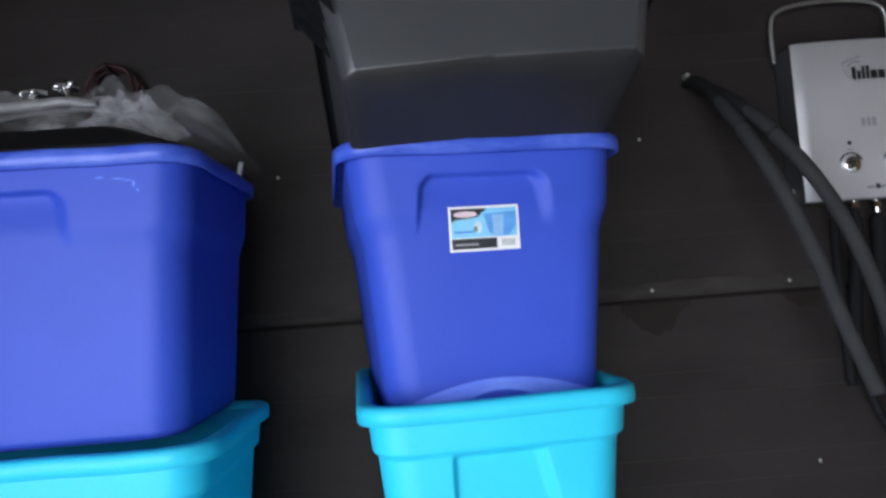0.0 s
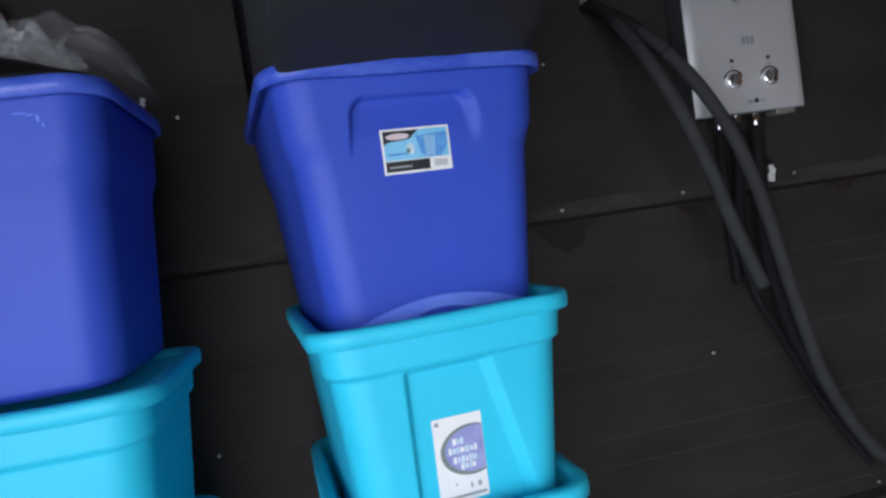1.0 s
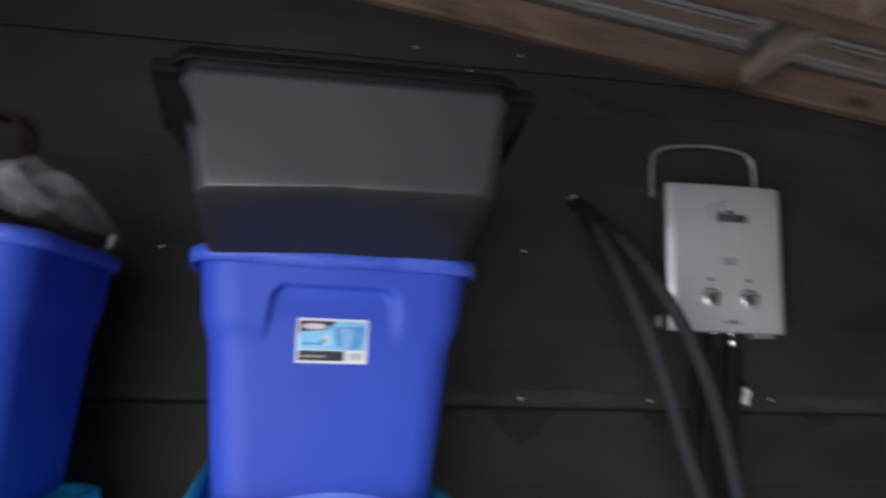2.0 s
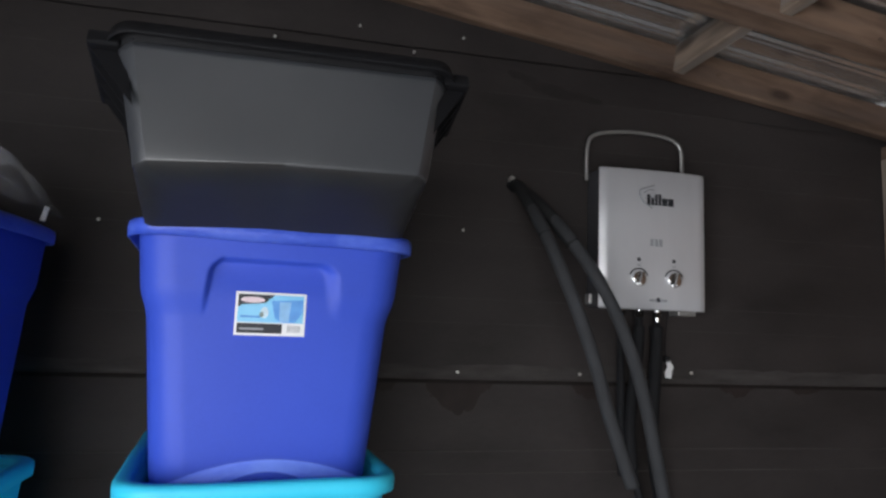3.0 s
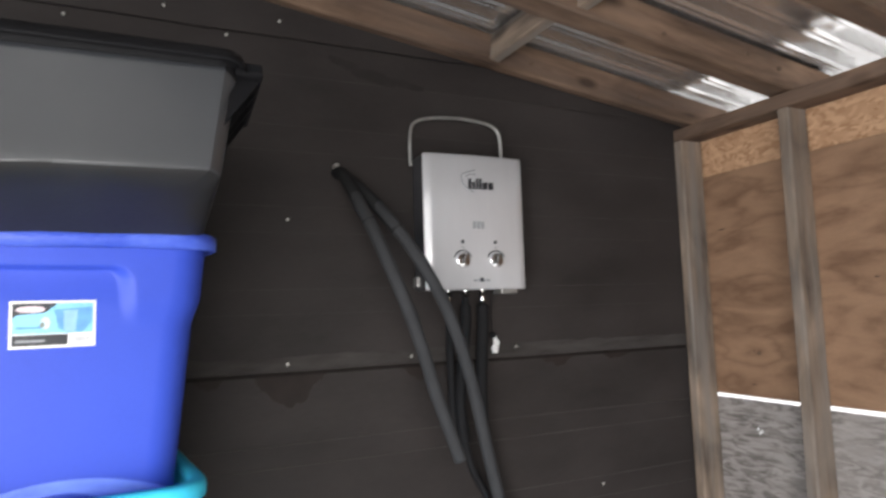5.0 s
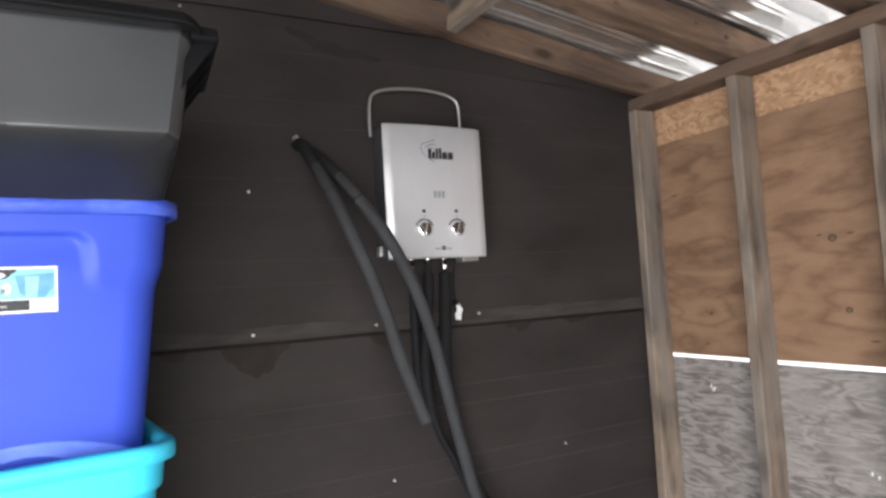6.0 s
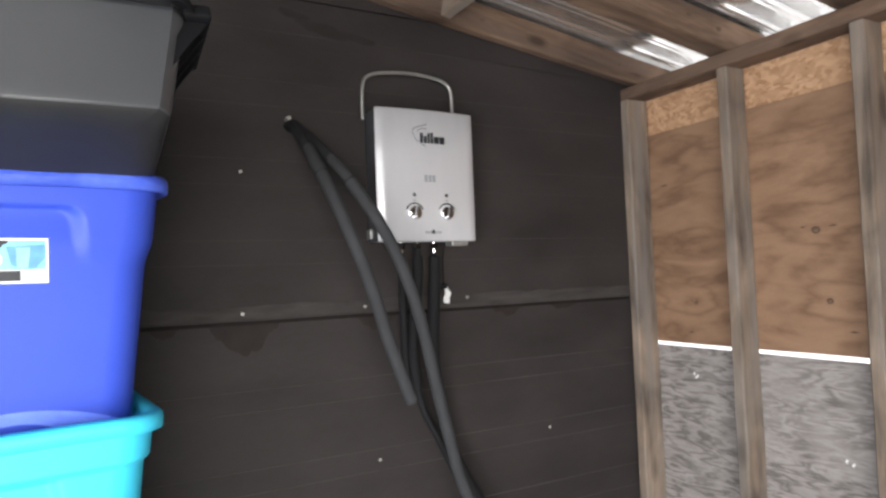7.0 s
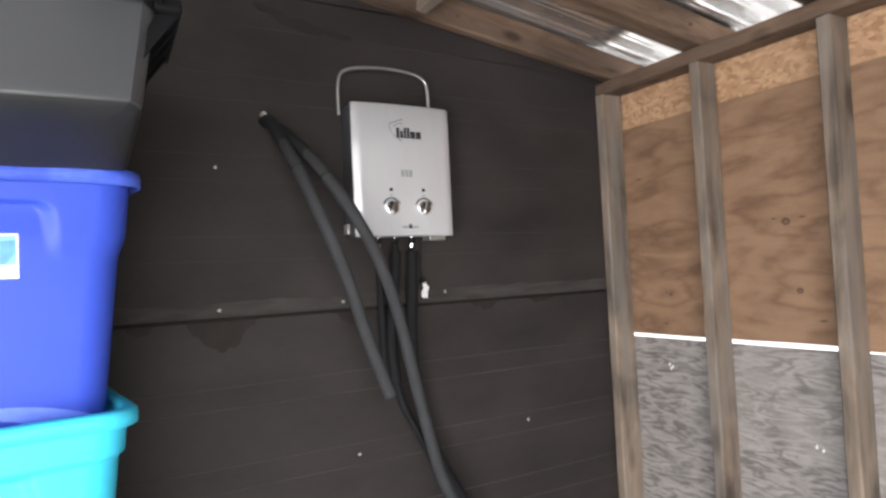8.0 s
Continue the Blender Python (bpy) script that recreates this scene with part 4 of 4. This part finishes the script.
# ---- gas water heater on the wall ----
heater = thing("water_heater", "silver tankless gas water heater hung on the siding", "heater", pose(0.1515, 0, 1.598))
HW, HH, HD = 0.1595, 0.384, 0.094
casing = part("casing", box(-HW + 0.003, HW - 0.003, -HD + 0.012, -0.006, 0.002, HH - 0.002, 0.005), M_DARKSIDE, heater, "dark grey steel casing")
bm = bmesh.new()
n = 24
prof = []
for i in range(n + 1):
    u = i / n * 2 - 1
    prof.append((u * HW, -HD - 0.010 * (1 - u * u) + (0.007 * ramp01(0.955, 1.0, abs(u)))))
rows = [[bm.verts.new((x, y + (0.004 if z in (0.0, HH) else 0), z)) for x, y in prof] for z in (0.0, 0.004, HH * 0.33, HH * 0.66, HH - 0.004, HH)]
back = [[bm.verts.new((x, -HD + 0.0135, z)) for x, y in prof] for z in (0.0, HH)]
for a, b in zip(rows, rows[1:]):
    for i in range(n):
        bm.faces.new((a[i], a[i + 1], b[i + 1], b[i]))
for a, b in ((back[0], rows[0]), (rows[-1], back[1])):
    for i in range(n):
        bm.faces.new((a[i], a[i + 1], b[i + 1], b[i]))
panel = part("front_panel", bm, M_SILVER, heater, "brushed silver front panel", smooth=True)


def hf(x, z):
    return -HD - 0.010 * (1 - (x / HW) ** 2)


# plain shapes of the maker's mark, display and captions
for x0, x1, z0, z1, mat in ((-0.026, -0.016, 0.285, 0.315, M_PRINTBLACK), (-0.0135, -0.004, 0.285, 0.306, M_PRINTBLACK), (-0.0015, 0.006, 0.285, 0.316, M_PRINTBLACK), (0.0085, 0.017, 0.285, 0.317, M_PRINTBLACK), (0.0195, 0.036, 0.285, 0.306, M_PRINTBLACK),
                            (0.0385, 0.055, 0.285, 0.306, M_PRINTBLACK), (-0.016, -0.006, 0.172, 0.192, M_PRINTGREY), (-0.003, 0.007, 0.172, 0.192, M_PRINTGREY), (0.010, 0.020, 0.172, 0.192, M_PRINTGREY), (-0.020, 0.034, 0.022, 0.029, M_PRINTGREY), (0.002, 0.012, 0.021, 0.033, M_PRINTBLACK)):
    part("print_bar", patch(hf, x0, x1, z0, z1, 0.0008), mat, panel)
part("mark_swoosh", tube([(-0.010, -HD - 0.0104, 0.276), (-0.040, -HD - 0.0102, 0.296), (-0.048, -HD - 0.0100, 0.322), (-0.030, -HD - 0.0104, 0.332), (-0.004, -HD - 0.0106, 0.340)], 0.0022, 6, 6), M_PRINTGREY, panel)
part("mark_swoosh", tube([(-0.036, -HD - 0.0102, 0.318), (-0.020, -HD - 0.0104, 0.327), (-0.004, -HD - 0.0106, 0.327)], 0.0018, 6, 6), M_PRINTGREY, panel)
for x in (-0.050, 0.055):
    yk = hf(x, 0)
    base = part("knob", disc(0.0195, -0.008, 0.001, 24), M_CHROME, heater, "chrome control knob", m=pose(x, yk, 0.082))
    part("grip", box(-0.0055, 0.0055, -0.022, -0.006, -0.017, 0.017, 0.003), M_CHROME, base, m=pose(0, 0, 0, 0, 14, 0))
    part("scale_arc", tube([(0.0275 * math.cos(radians(a)), -0.0006, 0.0275 * math.sin(radians(a))) for a in range(20, 161, 20)], 0.0022, 6, 3), M_PRINTBLACK, base)
    part("symbol", blob(lambda u, v: 0.0, 0, 0.052, 0.006, 0.0055, 0.001, 12), M_PRINTBLACK, base)
    part("symbol_bar", patch(lambda u, v: 0.0, -0.005, 0.005, 0.035, 0.038, 0.0008), M_PRINTGREY, base)
part("carry_handle", tube([(-0.177, -0.045, 0.354), (-0.178, -0.045, 0.405), (-0.175, -0.045, 0.452), (-0.160, -0.045, 0.481), (-0.113, -0.045, 0.497), (-0.025, -0.045, 0.505), (0.055, -0.045, 0.500),
                           (0.097, -0.045, 0.488), (0.115, -0.045, 0.464), (0.118, -0.045, 0.41), (0.120, -0.045, 0.37)], 0.0052, 10), M_WIRE, heater, "bent wire carrying handle", smooth=True)
part("bracket", box(-HW - 0.004, -HW + 0.012, -0.040, -0.010, 0.012, 0.040, 0.002), M_WIRE, heater)
part("bracket", box(0.085, 0.140, -0.075, -0.030, -0.012, 0.003, 0.002), M_WIRE, heater, "pale plastic battery door")
for x in (-0.077, -0.023, 0.032):
    nip = part("nipple", tube([(x, -0.055, 0.004), (x, -0.055, -0.034)], 0.0085), M_CHROME, heater, smooth=True)
    part("nut", tube([(x, -0.055, -0.004), (x, -0.055, -0.020)], 0.0135, 6), M_CHROME, nip)


# ---- foam-covered hoses ----
def hose(label, sleeve, r, inner, ri, mat, dark_part=None):
    """A foam sleeve over a thin rubber hose that shows where the sleeve ends; its upper length may be drawn darker."""
    ob = thing("insulated_hose", label, "hose", group="water hoses")
    part("foam_sleeve", tube(sleeve, r, 16, 10, 0.05, 0.5), mat, ob, smooth=True)
    part("inner_hose", tube(inner, ri, 10, 8), M_RUBBER, ob, "black rubber hose", smooth=True)
    # a darker tube just over the sleeve's upper length
    if dark_part:
        part("black_wrap", tube(dark_part, r + 0.0005, 16, 10, 0.05), M_DARKFOAM, ob, "darker upper length of the hose", smooth=True)
    return ob


HOSE_A = [(-0.232, -0.030, 1.922), (-0.226, -0.07, 1.905), (-0.222, -0.13, 1.853), (-0.203, -0.20, 1.765), (-0.168, -0.245, 1.65), (-0.130, -0.256, 1.55), (-0.096, -0.26, 1.45), (-0.066, -0.26, 1.35), (-0.030, -0.26, 1.25), (-0.003, -0.26, 1.178)]
hose("grey foam-sleeved hose hanging out from the wall", HOSE_A, 0.0165, [(-0.235, 0.004, 1.928), (-0.234, -0.02, 1.926), (-0.231, -0.045, 1.918)], 0.009, M_FOAM, HOSE_A[:4])
HOSE_B = [(-0.205, -0.030, 1.905), (-0.198, -0.08, 1.880), (-0.174, -0.135, 1.832), (-0.123, -0.185, 1.75), (-0.064, -0.215, 1.65), (-0.012, -0.222, 1.55), (0.026, -0.224, 1.45), (0.055, -0.224, 1.35), (0.078, -0.222, 1.25), (0.101, -0.220, 1.15),
          (0.125, -0.220, 1.05), (0.157, -0.215, 0.94), (0.222, -0.20, 0.82), (0.300, -0.20, 0.705), (0.42, -0.20, 0.58), (0.50, -0.20, 0.40), (0.54, -0.20, 0.20), (0.55, -0.20, 0.03)]
hose("long grey foam-sleeved hose passing in front of the heater", HOSE_B, 0.0165, [(-0.206, 0.004, 1.912), (-0.205, -0.02, 1.910), (-0.203, -0.045, 1.899)], 0.009, M_FOAM, HOSE_B[:4])
hose("black foam-sleeved hose below the heater, thin where bare", [(0.1285, -0.056, 1.556), (0.128, -0.055, 1.51), (0.124, -0.048, 1.44), (0.116, -0.042, 1.36), (0.112, -0.038, 1.27), (0.122, -0.036, 1.17)], 0.0155,
     [(0.1285, -0.055, 1.590), (0.128, -0.055, 1.51), (0.122, -0.047, 1.42), (0.113, -0.040, 1.30), (0.118, -0.036, 1.20), (0.142, -0.034, 1.10), (0.188, -0.034, 1.010), (0.256, -0.036, 0.865), (0.31, -0.05, 0.75), (0.37, -0.10, 0.62)], 0.0105, M_RUBBER)
hose("black foam-sleeved hose below the heater", [(0.1835, -0.055, 1.556), (0.184, -0.052, 1.50), (0.182, -0.046, 1.42), (0.178, -0.042, 1.32), (0.180, -0.040, 1.22), (0.192, -0.04, 1.14), (0.215, -0.045, 1.02), (0.26, -0.05, 0.90), (0.33, -0.07, 0.77)], 0.0175,
     [(0.1835, -0.055, 1.590), (0.1835, -0.055, 1.575), (0.184, -0.054, 1.540)], 0.008, M_RUBBER)
hose("black foam-sleeved gas hose below the heater", [(0.0745, -0.055, 1.556), (0.077, -0.050, 1.50), (0.084, -0.038, 1.40), (0.092, -0.024, 1.28), (0.100, -0.016, 1.15)], 0.0110,
     [(0.0745, -0.055, 1.590), (0.0745, -0.055, 1.575), (0.075, -0.054, 1.544)], 0.006, M_RUBBER)
collar = part("pipe_cap", disc(0.0075, -0.016, 0.004, 12), M_NAIL, m=pose(-0.232, -0.002, 1.945))
tagged(collar, "small bright metal cap where hoses leave the wall", "cap")

# torn white tag on a thin cord by the heater
tag = thing("paper_tag", "torn white tag on a thin cord against the siding", "tag", pose(0.244, -0.010, 1.441))
part("paper", stain([(-0.010, -0.028), (0.008, -0.030), (0.010, -0.012), (0.016, 0.002), (0.008, 0.012), (0.002, 0.028), (-0.008, 0.020), (-0.004, 0.000), (-0.012, -0.012)], -0.004), M_WHITE, tag)
part("cord", tube([(-0.016, -0.030, 0.155), (-0.014, -0.012, 0.10), (-0.010, -0.002, 0.055), (-0.006, -0.001, 0.025)], 0.0016, 6, 6), M_RUBBER, tag)
part("clip", box(-0.016, 0.0, -0.012, 0.0, 0.016, 0.032, 0.002), M_RUBBER, tag)
